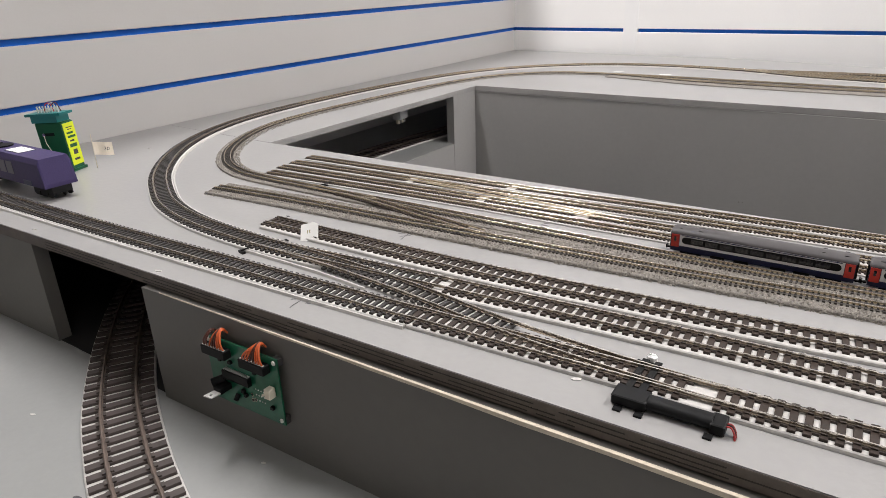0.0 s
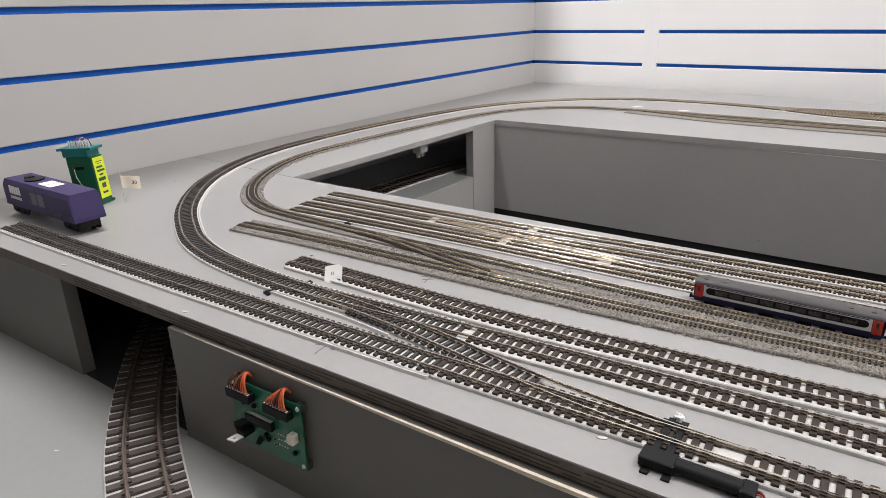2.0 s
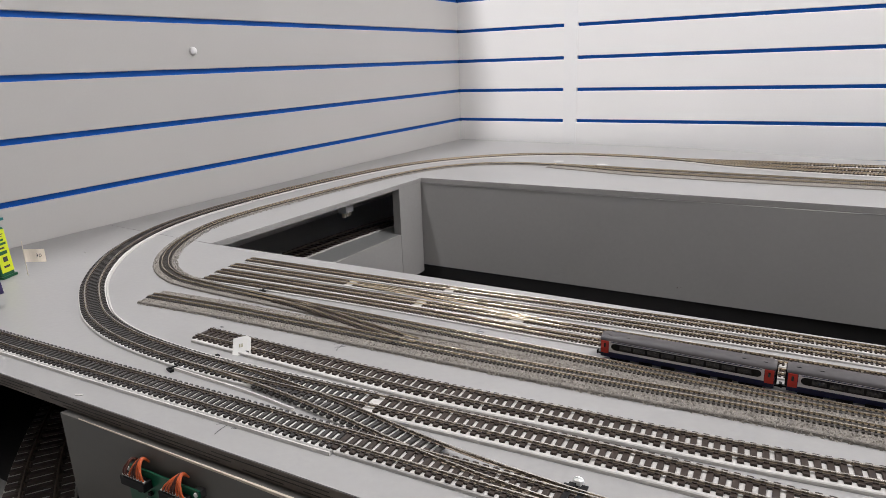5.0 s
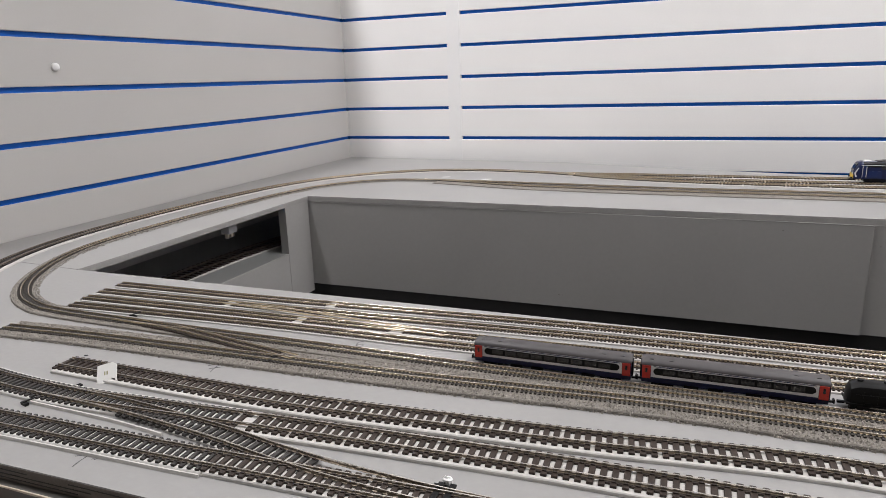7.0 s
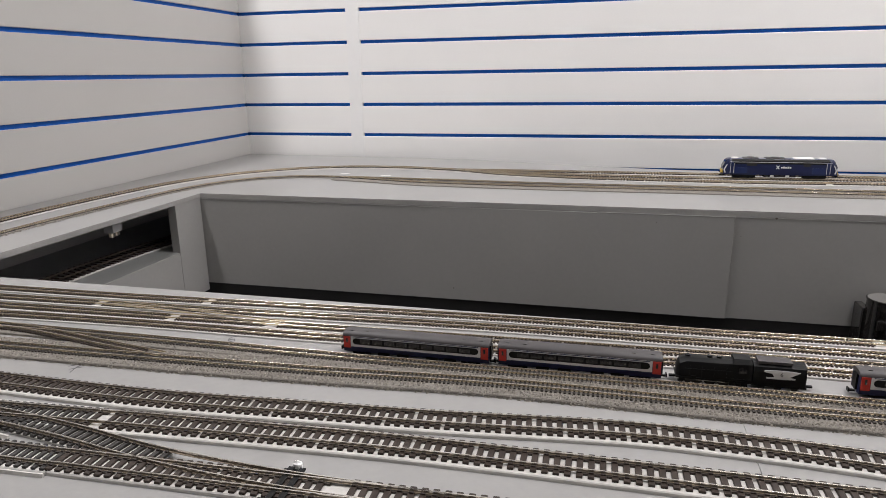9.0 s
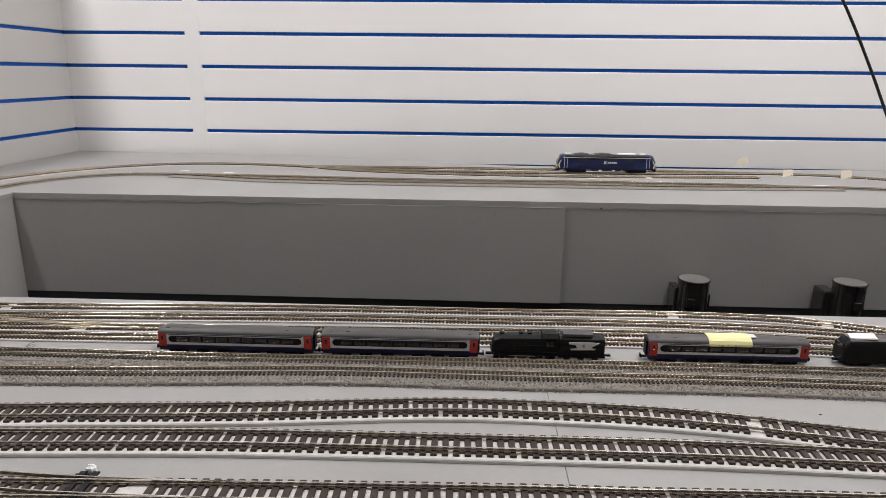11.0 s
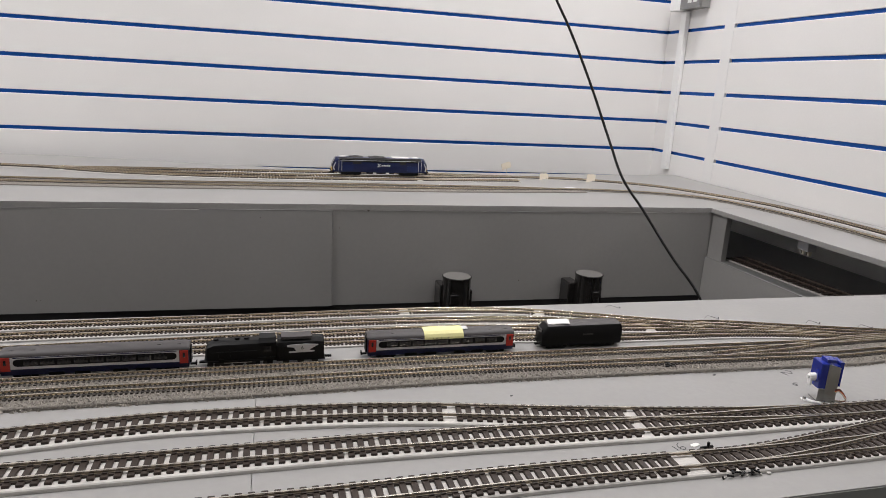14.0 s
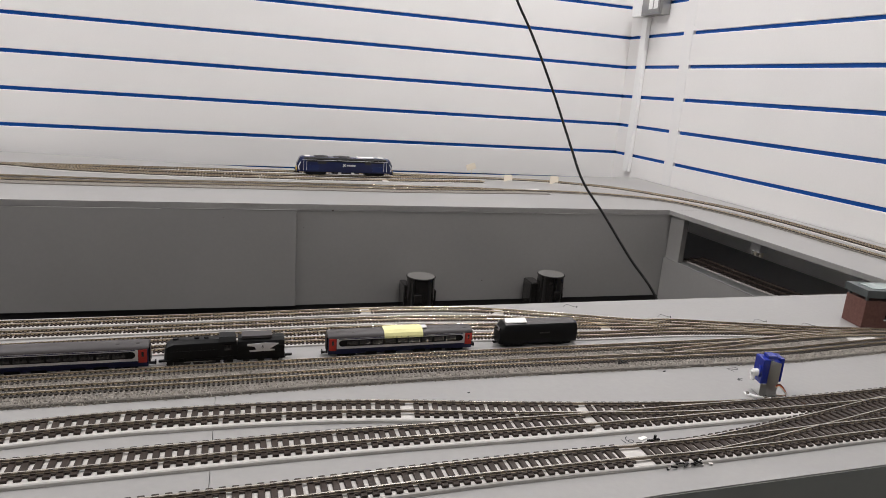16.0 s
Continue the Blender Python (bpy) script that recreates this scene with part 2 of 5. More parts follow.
def bend(points, n=6):
    """A smooth line through points in space."""
    p = [Vector(q) for q in points]
    p = [2 * p[0] - p[1]] + p + [2 * p[-1] - p[-2]]
    out = []
    for i in range(1, len(p) - 2):
        a, b, c, d = p[i - 1:i + 3]
        for s in range(n):
            t = s / n
            out.append(0.5 * (2 * b + (c - a) * t + (2 * a - 5 * b + 4 * c - d) * t * t + (3 * b - a - 3 * c + d) * t ** 3))
    return out + [p[-2]]
# ---- the room ----
XR, YS = 2.685, -4.2
PITCH, GROOVE, Z1 = 0.1, 0.0105, 1.07


def slat_wall(name, along, at, spans, joints, out, label, face=None, rows=15, top=None, corner=0.004):
    """A wall of laminate boards with blue inserts in the grooves. along: 'x' or 'y'; out: +1 or -1, towards the room."""
    wall = thing(name, label, "wall", kind="structure")
    def bx(g, a0, a1, d0, d1, z0, z1):
        d0, d1 = sorted((at + out * d0, at + out * d1))
        return g.box(a0, a1, d0, d1, z0, z1) if along == "x" else g.box(d0, d1, a0, a1, z0, z1)
    lo, hi = min(s[0] for s in spans), max(s[1] for s in spans)
    part("backing", bx(Geo(), lo, hi, -0.12, -0.012, 0.0, top or CEIL), PLAIN, wall)
    for a0, a1 in spans:
        for k in range(-6, rows):
            zc = Z1 + PITCH * k
            c = 0.0012
            z0, z1 = zc + GROOVE / 2, zc + PITCH - GROOVE / 2
            prof = [(-0.0115, z0), (-0.001, z0), (0, z0 + c), (0, z1 - c), (-0.001, z1), (-0.0115, z1)]
            g = Geo()
            if along == "x":
                g.prism([(at + out * d, z) for d, z in prof], a0, a1, "x")
            else:
                g.prism([(at + out * d, z) for d, z in prof], a0, a1, "y")
            part("board", g, face or WALL, wall)
            e0, e1 = (a0 - 0.010 if a0 == lo else a0 + 0.001), (a1 + corner if a1 == hi else a1 - 0.001)
            g = bx(Geo(), e0, e1, -0.0114, -0.0082, zc - GROOVE / 2, zc + GROOVE / 2)
            part("groove_insert", g, BLUE, wall, "bright blue plastic groove insert")
    for a0, a1 in joints:
        part("joint_strip", bx(Geo(), a0, a1, -0.0115, 0.0006, 0.45, 2.56), STRIP, wall)
    return wall


slat_wall("wall_north", "x", 0.0, [(0.0, 0.386), (0.431, XR)], [(0.3862, 0.4308)], -1, "white slatted display wall with blue groove inserts behind the model railway", corner=0.011)
slat_wall("wall_west", "y", 0.0, [(YS, 0.0)], [], 1, "slatted display partition with blue groove inserts, its shade put into the grey", WALL_SHADED, 9, 1.965)
slat_wall("wall_east", "y", XR, [(YS, -0.348), (-0.303, 0.0)], [(-0.3478, -0.3032)], -1, "white slatted display wall with blue groove inserts and a joint strip")
# unseen closing wall, kept dim to lower the fill on south-facing panels
tagged(part("wall_south", Geo().box(0.0, XR, YS - 0.12, YS, 0.0, CEIL), DIMWALL), "unseen plain wall behind the viewing aisle, greyed to cut bounce light", "wall", kind="structure")
XO = -1.8
for wname, box in (("wall_outer", (XO - 0.1, XO, YS - 0.12, 0.12, 0.0, CEIL)), ("wall_side_rear", (XO, -0.125, 0.012, 0.12, 0.0, CEIL)), ("wall_side_front", (XO, -0.125, YS - 0.12, YS - 0.012, 0.0, CEIL))):
    tagged(part(wname, Geo().box(*box), PLAIN), "plain plastered wall of the aisle behind the partition", "wall", kind="structure")
floor = part("floor", Geo().box(XO - 0.1, XR + 0.12, YS - 0.12, 0.12, -0.1, 0.0), FLOOR)
tagged(floor, "dark carpeted floor under the railway table", "floor", kind="structure")
ceiling = part("ceiling", Geo().box(XO - 0.1, XR + 0.12, YS - 0.12, 0.12, CEIL, CEIL + 0.1), PLAIN)
tagged(ceiling, "plain white ceiling with batten lights", "ceiling", kind="structure")
for lx, ly, watts in LAMPS:
    cl = thing("ceiling_light", "unseen long white batten light fixed to the ceiling", "ceiling light", pose(lx, ly, CEIL), group="ceiling lights")
    g = Geo()
    for a, b, c, d in ((-0.125, 0.125, -0.62, -0.60), (-0.125, 0.125, 0.60, 0.62), (-0.125, -0.108, -0.60, 0.60), (0.108, 0.125, -0.60, 0.60)):
        g.box(a, b, c, d, -0.025, -0.001)
    part("frame", g, PVC, cl)
    part("diffuser", Geo().box(-0.107, 0.107, -0.599, 0.599, -0.018, -0.002), GLOW, cl)

# ---- the railway table ----
TOP, THICK, LIP, LOW, SIDE = 1.0, 0.0128, 0.0102, 0.865, 0.88
WX0, WX1, WY0, WY1 = 0.301, 2.392, -1.411, -0.762


def front(x):
    if x < 1.46:
        return -1.8405 + 0.0205 * x
    return min(-1.8106 + 0.0430 * (x - 1.46), -1.8027)


table = thing("railway_table", "grey-painted plywood railway table round an open rectangular well", "table", pose(0, 0, 0))
SEAM = 1.3486
def deck(name, poly, thick=THICK):
    part(name, Geo().prism(poly, TOP - thick, TOP), DECK, table)
deck("deck_board", [(0.004, front(0.004)), (SEAM - 0.0002, front(SEAM)), (SEAM - 0.0002, WY0), (WX0, WY0), (0.004, -1.394)])
deck("deck_board", [(SEAM + 0.0002, front(SEAM)), (1.46, front(1.46)), (1.643, front(1.643)), (XR - 0.004, front(XR)), (XR - 0.004, -1.42), (WX1, WY0), (SEAM + 0.0002, WY0)])
deck("deck_board", [(0.004, -1.3928), (WX0, WY0 + 0.0012), (WX0, WY1 + 0.002), (0.004, WY1 + 0.002)], LIP)
deck("deck_board", [(0.004, WY1 + 0.0032), (XR - 0.004, WY1 + 0.0032), (XR - 0.004, -0.165), (2.4, -0.190), (2.0, -0.214), (1.6, -0.214), (1.40, -0.204), (1.20, -0.165), (1.0, -0.110), (0.80, -0.055), (0.004, -0.004)])
deck("deck_board", [(WX1, WY0 + 0.0012), (XR - 0.004, -1.4188), (XR - 0.004, WY1 + 0.002), (WX1, WY1 + 0.002)], LIP)
# dark painted edges, set just proud of the boards
for x0, x1, m_ in ((0.004, 1.4595, EDGE),):
    g = Geo().prism([(x0, front(x0) - 0.0006), (x1, front(x1) - 0.0006), (x1, front(x1) - 0.0002), (x0, front(x0) - 0.0002)], TOP - THICK, TOP - 0.0008)
    part("deck_edge", g, m_, table, "dark layered plywood edge" if m_ is EDGE else "")
rnd = random.Random(4)
for z in (0.0036, 0.0070, 0.0101):
    x = 0.42
    while x < 1.44:
        n = rnd.uniform(0.02, 0.14)
        x2 = min(x + n, 1.45)
        part("ply_layer", Geo().prism([(x, front(x) - 0.0009), (x2, front(x2) - 0.0009), (x2, front(x2) - 0.0005), (x, front(x) - 0.0005)], TOP - z - 0.0007, TOP - z), GLUELINE, table)
        x = x2 + rnd.uniform(0.004, 0.05)
for x0, x1, y0, y1 in ((WX0, WX1, WY1 - 0.0008, WY1 - 0.0002), (WX0 + 0.0002, WX0 + 0.0008, WY0, WY1), (WX1 - 0.0008, WX1 - 0.0002, WY0, WY1)):
    part("well_lip", Geo().box(x0, x1, y0, y1, TOP - LIP, TOP - 0.0008), LIPPAINT, table)
# front panels under the deck, with the tunnel mouth between them
MOUTH0, MOUTH1 = 0.386, 0.593
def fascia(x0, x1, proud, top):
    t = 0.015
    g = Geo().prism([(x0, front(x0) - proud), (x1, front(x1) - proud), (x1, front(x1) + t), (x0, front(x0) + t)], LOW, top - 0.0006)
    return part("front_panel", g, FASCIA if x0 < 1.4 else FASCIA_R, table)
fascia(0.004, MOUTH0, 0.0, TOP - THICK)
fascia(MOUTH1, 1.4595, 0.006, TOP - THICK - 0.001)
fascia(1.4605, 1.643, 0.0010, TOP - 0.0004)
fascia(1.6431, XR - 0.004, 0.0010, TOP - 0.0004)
ztop = TOP - THICK - 0.0004
g = Geo()
for i in range(26):
    xa, xb = 0.62 + i * 0.03, 0.62 + (i + 1) * 0.03
    ha, hb = (0.0006 + 0.0024 * min(1, k / 12) + 0.0003 * math.sin(k * 1.7) for k in (i, i + 1))
    ya, yb = front(xa) - 0.0066 - 0.0024 * min(1, i / 12), front(xb) - 0.0066 - 0.0024 * min(1, (i + 1) / 12)
    g.hexa([(xa, ya, ztop - ha), (xb, yb, ztop - hb), (xb, front(xb) - 0.0061, ztop - hb), (xa, front(xa) - 0.0061, ztop - ha), (xa, ya + 0.0002, ztop), (xb, yb + 0.0002, ztop), (xb, front(xb) - 0.0061, ztop), (xa, front(xa) - 0.0061, ztop)])
part("panel_top_edge", g, RAW, table, "unpainted pale plywood edge")
# well lining: the left rear panel bows forward towards its free end, a dark gap runs under the deck
FLOORZ = 0.779
BOW = [(WX0 - 0.012, 0.0012), (0.55, 0.0010), (0.90, 0.0004), (1.15, -0.0012), (1.32, -0.0030), (1.4815, -0.0046)]
g = Geo().prism([(x, WY1 + y) for x, y in BOW] + [(1.4815, WY1 + 0.012), (WX0 - 0.012, WY1 + 0.012)], FLOORZ, TOP - LIP - 0.0022)
part("well_panel", g, PANEL, table)
part("well_panel", Geo().box(1.4835, WX1 + 0.012, WY1 + 0.0008, WY1 + 0.0115, FLOORZ, TOP - LIP - 0.0018), PANEL, table)
part("panel_batten", Geo().box(1.4822, 1.4834, WY1 - 0.0022, WY1 + 0.004, FLOORZ, TOP - LIP - 0.003), PANEL, table)
part("well_panel", Geo().box(WX0 - 0.02, WX0 - 0.0005, -0.858, WY1 - 0.001, FLOORZ - 0.017, TOP - LIP - 0.0004), PANEL, table)
part("well_panel", Geo().box(WX1 + 0.0065, WX1 + 0.02, -0.815, WY1 - 0.001, SIDE + 0.0002, TOP - LIP - 0.0004), PANEL, table)
part("well_panel", Geo().box(WX0 - 0.0065, WX0 - 0.001, WY0, -0.8585, 0.76, SIDE - 0.0005), PANEL, table)
part("well_panel", Geo().box(WX1 + 0.001, WX1 + 0.0065, WY0, WY1 - 0.001, 0.76, SIDE - 0.0005), PANEL, table)
part("ledge_edge", Geo().box(WX1 + 0.0008, WX1 + 0.0030, WY0, WY1 - 0.002, SIDE - 0.0004, SIDE + 0.0012), DECK, table, "thin deck-grey strip along the ledge edge")
part("panel_edge", Geo().prism([(1.22, WY1 - 0.0022), (1.4812, WY1 - 0.0050), (1.4812, WY1 - 0.0006), (1.22, WY1 + 0.001)], TOP - LIP - 0.0022, TOP - LIP - 0.0010), DECK, table, "thin deck-grey strip along the panel's bowed top edge")
for x, z, r in ((0.917, 0.805, 0.0011), (0.924, 0.8055, 0.0007), (1.557, 0.988, 0.0022), (1.908, 0.827, 0.0011), (1.337, 0.972, 0.0009), (1.497, 0.95, 0.0008)):
    y = WY1 - (0.003 if 1.3 < x < 1.48 else -0.0004)
    part("screw_hole", Geo().tube([(x, y - 0.0002, z), (x, y + 0.0010, z)], r, 10), EDGE, table)
# black sheet drawn where the well sinks into darkness below its panels
part("well_gap_shade", Geo().box(WX0 - 0.03, WX1 + 0.03, WY1 + 0.002, WY1 + 0.011, 0.3, FLOORZ - 0.0005), BLACK, table, "black sheet standing for the dark below the panels")
# unseen south side of the well, closed in plain black
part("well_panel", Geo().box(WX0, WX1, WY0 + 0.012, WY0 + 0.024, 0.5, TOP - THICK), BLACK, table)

# added black sheets that paint the darkness inside the tunnel mouth
part("tunnel_shade_wall", Geo().box(0.004, 0.75, -1.70, -1.688, LOW, TOP - THICK - 0.0012), BLACK, table)
part("tunnel_shade_wall", Geo().box(MOUTH1 + 0.004, MOUTH1 + 0.014, -1.6875, front(MOUTH1) + 0.016, LOW, TOP - THICK - 0.0012), BLACK, table)
part("tunnel_shade_lining", Geo().box(0.006, MOUTH1 + 0.06, -1.6875, front(0.3) + 0.018, TOP - THICK - 0.0010, TOP - THICK - 0.0002), BLACK, table)

part("tunnel_shade_floor", Geo().box(0.006, MOUTH1 + 0.003, -1.6875, front(0.3) + 0.004, LOW + 0.0001, LOW + 0.0006), BLACK, table, "black sheet painting the tunnel's darkness on its floor")
lower = thing("lower_baseboard", "grey-painted lower baseboard under the railway table", "baseboard")
part("board", Geo().box(0.004, XR - 0.004, -2.62, WY0 - 0.001, LOW - 0.012, LOW), LOWPAINT, lower)
part("board", Geo().box(0.004, WX0 - 0.007, WY0 - 0.0005, -0.004, SIDE - 0.012, SIDE), LOWPAINT, lower)
part("board", Geo().box(WX1 + 0.007, XR - 0.004, WY0 - 0.0005, -0.004, SIDE - 0.012, SIDE), LOWPAINT, lower)
for x in (0.3, 1.35, 2.4):
    for y in (-2.5, -1.6, -0.6):
        part("leg", Geo().box(x - 0.02, x + 0.02, y - 0.02, y + 0.02, 0.0, LOW - 0.0125 if y < -1 else 0.7), PANEL, lower)


# ---- track ----
def track(name, label, points, gauge=0.0165, length=0.0282, width=0.0044, pitch=0.0078, base=TOP, bed=0.003, tie=0.0018, rail=0.0023, near=None, railmat=None, bedmat=FOAM, group="running lines", bedwide=0.0178, ties=True, gaps=(), web=6, railw=0.031, span=None, back=None, webmat=None, tiemat=None):
    line = spline(points, 0.004)
    back = back or bedwide
    th = thing(name, label, "railway track", group=group)
    if bedmat is not None:
        part("underlay", Geo().sweep([(p.x, p.y, base) for p in line[::2]], [(-back, 0.0003), (bedwide, 0.0003), (bedwide - bed * 0.12, bed * 0.75), (bedwide - bed * 0.4, bed), (-back + bed * 0.4, bed), (-back + bed * 0.12, bed * 0.75)]), bedmat, th, "white foam strip" if bedmat is FOAM else "")
    z = base + bed
    w = gauge * railw
    for s in (-1, 1):
        c = s * gauge / 2
        g = Geo().sweep([(p.x, p.y, z + tie) for p in line], [(c - w, rail * 0.70), (c + w, rail * 0.70), (c + w, rail * 0.95), (c + w * 0.7, rail), (c - w * 0.7, rail), (c - w, rail * 0.95)])
        head = part("rail", g, railmat or RAIL, th)
        g = Geo().sweep([(p.x, p.y, z + tie) for p in line], [(c - w * 2.2, 0.0001), (c + w * 2.2, 0.0001), (c + w * 2.0, rail * 0.16), (c + w * 0.6, rail * 0.28), (c + w * 0.6, rail * 0.70), (c - w * 0.6, rail * 0.70), (c - w * 0.6, rail * 0.28), (c - w * 2.0, rail * 0.16)])
        part("rail_side", g, webmat or WEB, head)
    if ties:
        spots = spline(points, pitch)
        shared = None
        rest = Geo()
        chairs = Geo()
        rnd = random.Random(int(1000 * abs(points[0][0] + points[-1][1])))
        for i, p in enumerate(spots[:-1]):
            if any((p.x - h[0]) ** 2 + (p.y - h[1]) ** 2 < (h[2] if len(h) > 2 else 0.0062) ** 2 for h in gaps):
                continue
            if span and not span[0] < p.x < span[1]:
                continue
            d = spots[i + 1] - p
            m = Matrix.LocRotScale((p.x, p.y, z), Euler((0, 0, math.atan2(d.y, d.x) + rnd.uniform(-0.012, 0.012))), None)
            if near and near(p):
                if shared is None:
                    shared = Geo().bevel_box(-width / 2, width / 2, -length / 2, length / 2, -0.0004, tie, 0.0003).mesh("sleeper", tiemat or SLEEPER)
                ob = part("sleeper", shared, None, th)
                ob.matrix_basis = m
            else:
                rest.box(-width / 2, width / 2, -length / 2, length / 2, -0.0004, tie, m)
            for s in (-1, 1):
                c = s * gauge / 2
                for k in (-1, 1):
                    q = c + k * gauge * 0.10
                    chairs.box(-width * 0.36, width * 0.36, q - gauge * 0.045, q + gauge * 0.045, tie, tie + rail * 0.42, m)
                if web and (i + (web // 2 if s > 0 else 0)) % web:
                    chairs.box(width * 0.3, pitch - width * 0.3, c - gauge * 0.14, c + gauge * 0.14, -0.0004, tie * 0.92, m)
        if rest.v:
            tagged(part("sleeper_strip", rest, tiemat or SLEEPER_J, th), kind="stuff")
        tagged(part("chair_strip", chairs, CHAIR, th), kind="stuff")
    return th


T1A = [(0.185, -1.7925), (0.511, -1.787), (0.809, -1.778), (0.8705, -1.7753)]
T1B = [(0.866, -1.7755), (1.05, -1.7685), (1.3, -1.761), (1.39, -1.7600), (1.47, -1.7582), (1.55, -1.7575), (1.65, -1.7590), (1.71, -1.7605), (1.80, -1.7600), (1.90, -1.7590), (2.35, -1.763)]
T2A = [(2.60, -1.6), (2.60, -1.3), (2.604, -1.06), (2.604, -0.90), (2.584, -0.731), (2.52, -0.585), (2.43, -0.450), (2.30, -0.372), (2.20, -0.338), (2.05, -0.326), (1.94, -0.336), (1.80, -0.356), (1.61, -0.366), (1.39, -0.374), (1.19, -0.368), (1.06, -0.358), (0.935, -0.340), (0.81, -0.316), (0.66, -0.293), (0.50, -0.302), (0.354, -0.365), (0.228, -0.485), (0.152, -0.64), (0.118, -0.82), (0.101, -1.0), (0.098, -1.14)]
T2B = [(0.098, -1.14), (0.107, -1.26), (0.129, -1.36), (0.168, -1.45), (0.228, -1.537), (0.314, -1.62), (0.403, -1.678), (0.466, -1.707), (0.545, -1.725), (0.653, -1.732), (0.76, -1.7265), (0.846, -1.7205)]
T2C = [(0.846, -1.7205), (0.99, -1.711), (1.117, -1.7045), (1.3, -1.702), (1.45, -1.7015), (1.61, -1.7065), (1.70, -1.7085), (1.79, -1.7095), (1.87, -1.7108), (1.95, -1.7100), (2.06, -1.7055), (2.2, -1.690), (2.35, -1.66)]
T3 = [(0.603, -1.681), (0.85, -1.681), (1.0, -1.6715), (1.117, -1.663), (1.25, -1.649), (1.33, -1.648), (1.416, -1.652), (1.483, -1.66), (1.55, -1.673), (1.618, -1.685), (1.693, -1.697), (1.75, -1.704), (1.82, -1.709)]
DENSE = dict(pitch=0.0069, width=0.0033, bed=0.0029, length=0.0290, bedmat=GREYBED, bedwide=0.0160, tiemat=SLEEPER_D)
track("railway_track", "dense dark-sleepered model track along the table's front edge", T1A, near=lambda p: True, **DENSE)
track("railway_track", "brown-sleepered model track along the table's front edge on white foam", T1B, near=lambda p: True, gaps=[(1.073, -1.768, 0.0085), (1.651, -1.759, 0.0068)], back=0.0148, bedwide=0.0156)
track("railway_track", "model track with brown sleepers running round the rear of the table", T2A, bedmat=GREYBED, bedwide=0.0165, pitch=0.0075, webmat=GLAREW, railmat=RAIL_N, railw=0.042)
track("railway_track", "model track curving round the table corner with dark sleepers", T2B, near=lambda p: True, **DENSE)
track("railway_track", "model track with brown sleepers on white foam", T2C, near=lambda p: p.x < 2.05, gaps=[(0.852, -1.7198, 0.0042), (1.6425, -1.707, 0.0052)], back=0.0148)
def foam_edge(points, side, label):
    e = thing("foam_strip", label, "foam strip", group="foam strips")
    part("strip", Geo().sweep([(p.x, p.y, TOP) for p in spline(points, 0.008)], [(side * 0.0166, 0.0002), (side * 0.0188, 0.0002), (side * 0.0180, 0.0026), (side * 0.0166, 0.0026)]), FOAM, e)
foam_edge(T1A, 1, "thin white foam edge along the front track")
foam_edge([(0.64, -1.7325), (0.739, -1.7345), (0.80, -1.7395)], 1, "white foam edge under the start of the crossover")
foam_edge(T2B, -1, "thin white foam edge on the inside of the curve")
track("railway_track", "short model siding with brown sleepers on white foam", T3, near=lambda p: True, gaps=[(1.4955, -1.662, 0.0040), (1.645, -1.689, 0.0055)], back=0.0148, bed=0.0029, span=(0.6, 1.735))
track("crossover_track", "model crossover rails between the two front tracks", [(0.640, -1.7325), (0.739, -1.7345), (0.837, -1.744), (0.899, -1.7540), (0.951, -1.7605), (1.02, -1.7652), (1.09, -1.7662), (1.15, -1.7658)], bed=0.0023, rail=0.0030, bedmat=None, pitch=0.0078, width=0.0038, length=0.0250, tiemat=SLEEPER_D, web=0, near=lambda p: True, span=(0.735, 0.935), group="points")
fill = thing("foam_infill", "pale foam under the crossover sleepers", "foam strip", group="foam strips")
part("sheet", Geo().sweep([(p.x, p.y, TOP) for p in spline([(0.795, -1.7390), (0.837, -1.744), (0.899, -1.7555), (0.935, -1.7620)], 0.008)], [(-0.0120, 0.0002), (0.0120, 0.0002), (0.0120, 0.0019), (-0.0120, 0.0019)]), FOAM, fill)
track("crossover_track", "model point with dark sleepers joining two tracks", [(1.645, -1.7590), (1.70, -1.7595), (1.75, -1.7550), (1.80, -1.7478), (1.85, -1.7400), (1.89, -1.7332), (1.95, -1.7232), (2.03, -1.7120), (2.14, -1.6985)], bed=0.0028, bedwide=0.0150, near=lambda p: p.x < 2.0, span=(1.664, 3.0), group="points")
REAR = dict(bedmat=GREYBED, bedwide=0.0165, pitch=0.0075, webmat=GLAREW, railmat=RAIL_N, railw=0.042)
track("railway_track", "rear siding with brown sleepers ending short of the cards", [(0.80, -0.312), (0.87, -0.338), (0.944, -0.370), (1.03, -0.392), (1.195, -0.417), (1.39, -0.424), (1.60, -0.427), (1.783, -0.413), (2.031, -0.396)], gaps=[(0.866, -0.337, 0.008), (1.74, -0.416, 0.006)], **REAR)
track("railway_track", "rearmost loop track with brown sleepers along the wall", [(0.81, -0.316), (0.903, -0.318), (1.053, -0.312), (1.185, -0.312), (1.392, -0.308), (1.617, -0.303), (1.81, -0.304), (1.951, -0.316), (2.08, -0.326)], **REAR)
N = dict(gauge=0.009, length=0.0172, width=0.0020, pitch=0.0039, bed=0.0018, tie=0.0012, rail=0.0018, railmat=RAIL_N, webmat=GLAREW, railw=0.046, bedwide=0.0105, group="small gauge tracks")
S1 = [(0.446, -1.541), (0.723, -1.528), (0.966, -1.5235), (1.289, -1.512), (1.432, -1.506), (1.6, -1.514), (1.722, -1.526), (1.88, -1.532), (2.06, -1.562), (2.3, -1.59)]
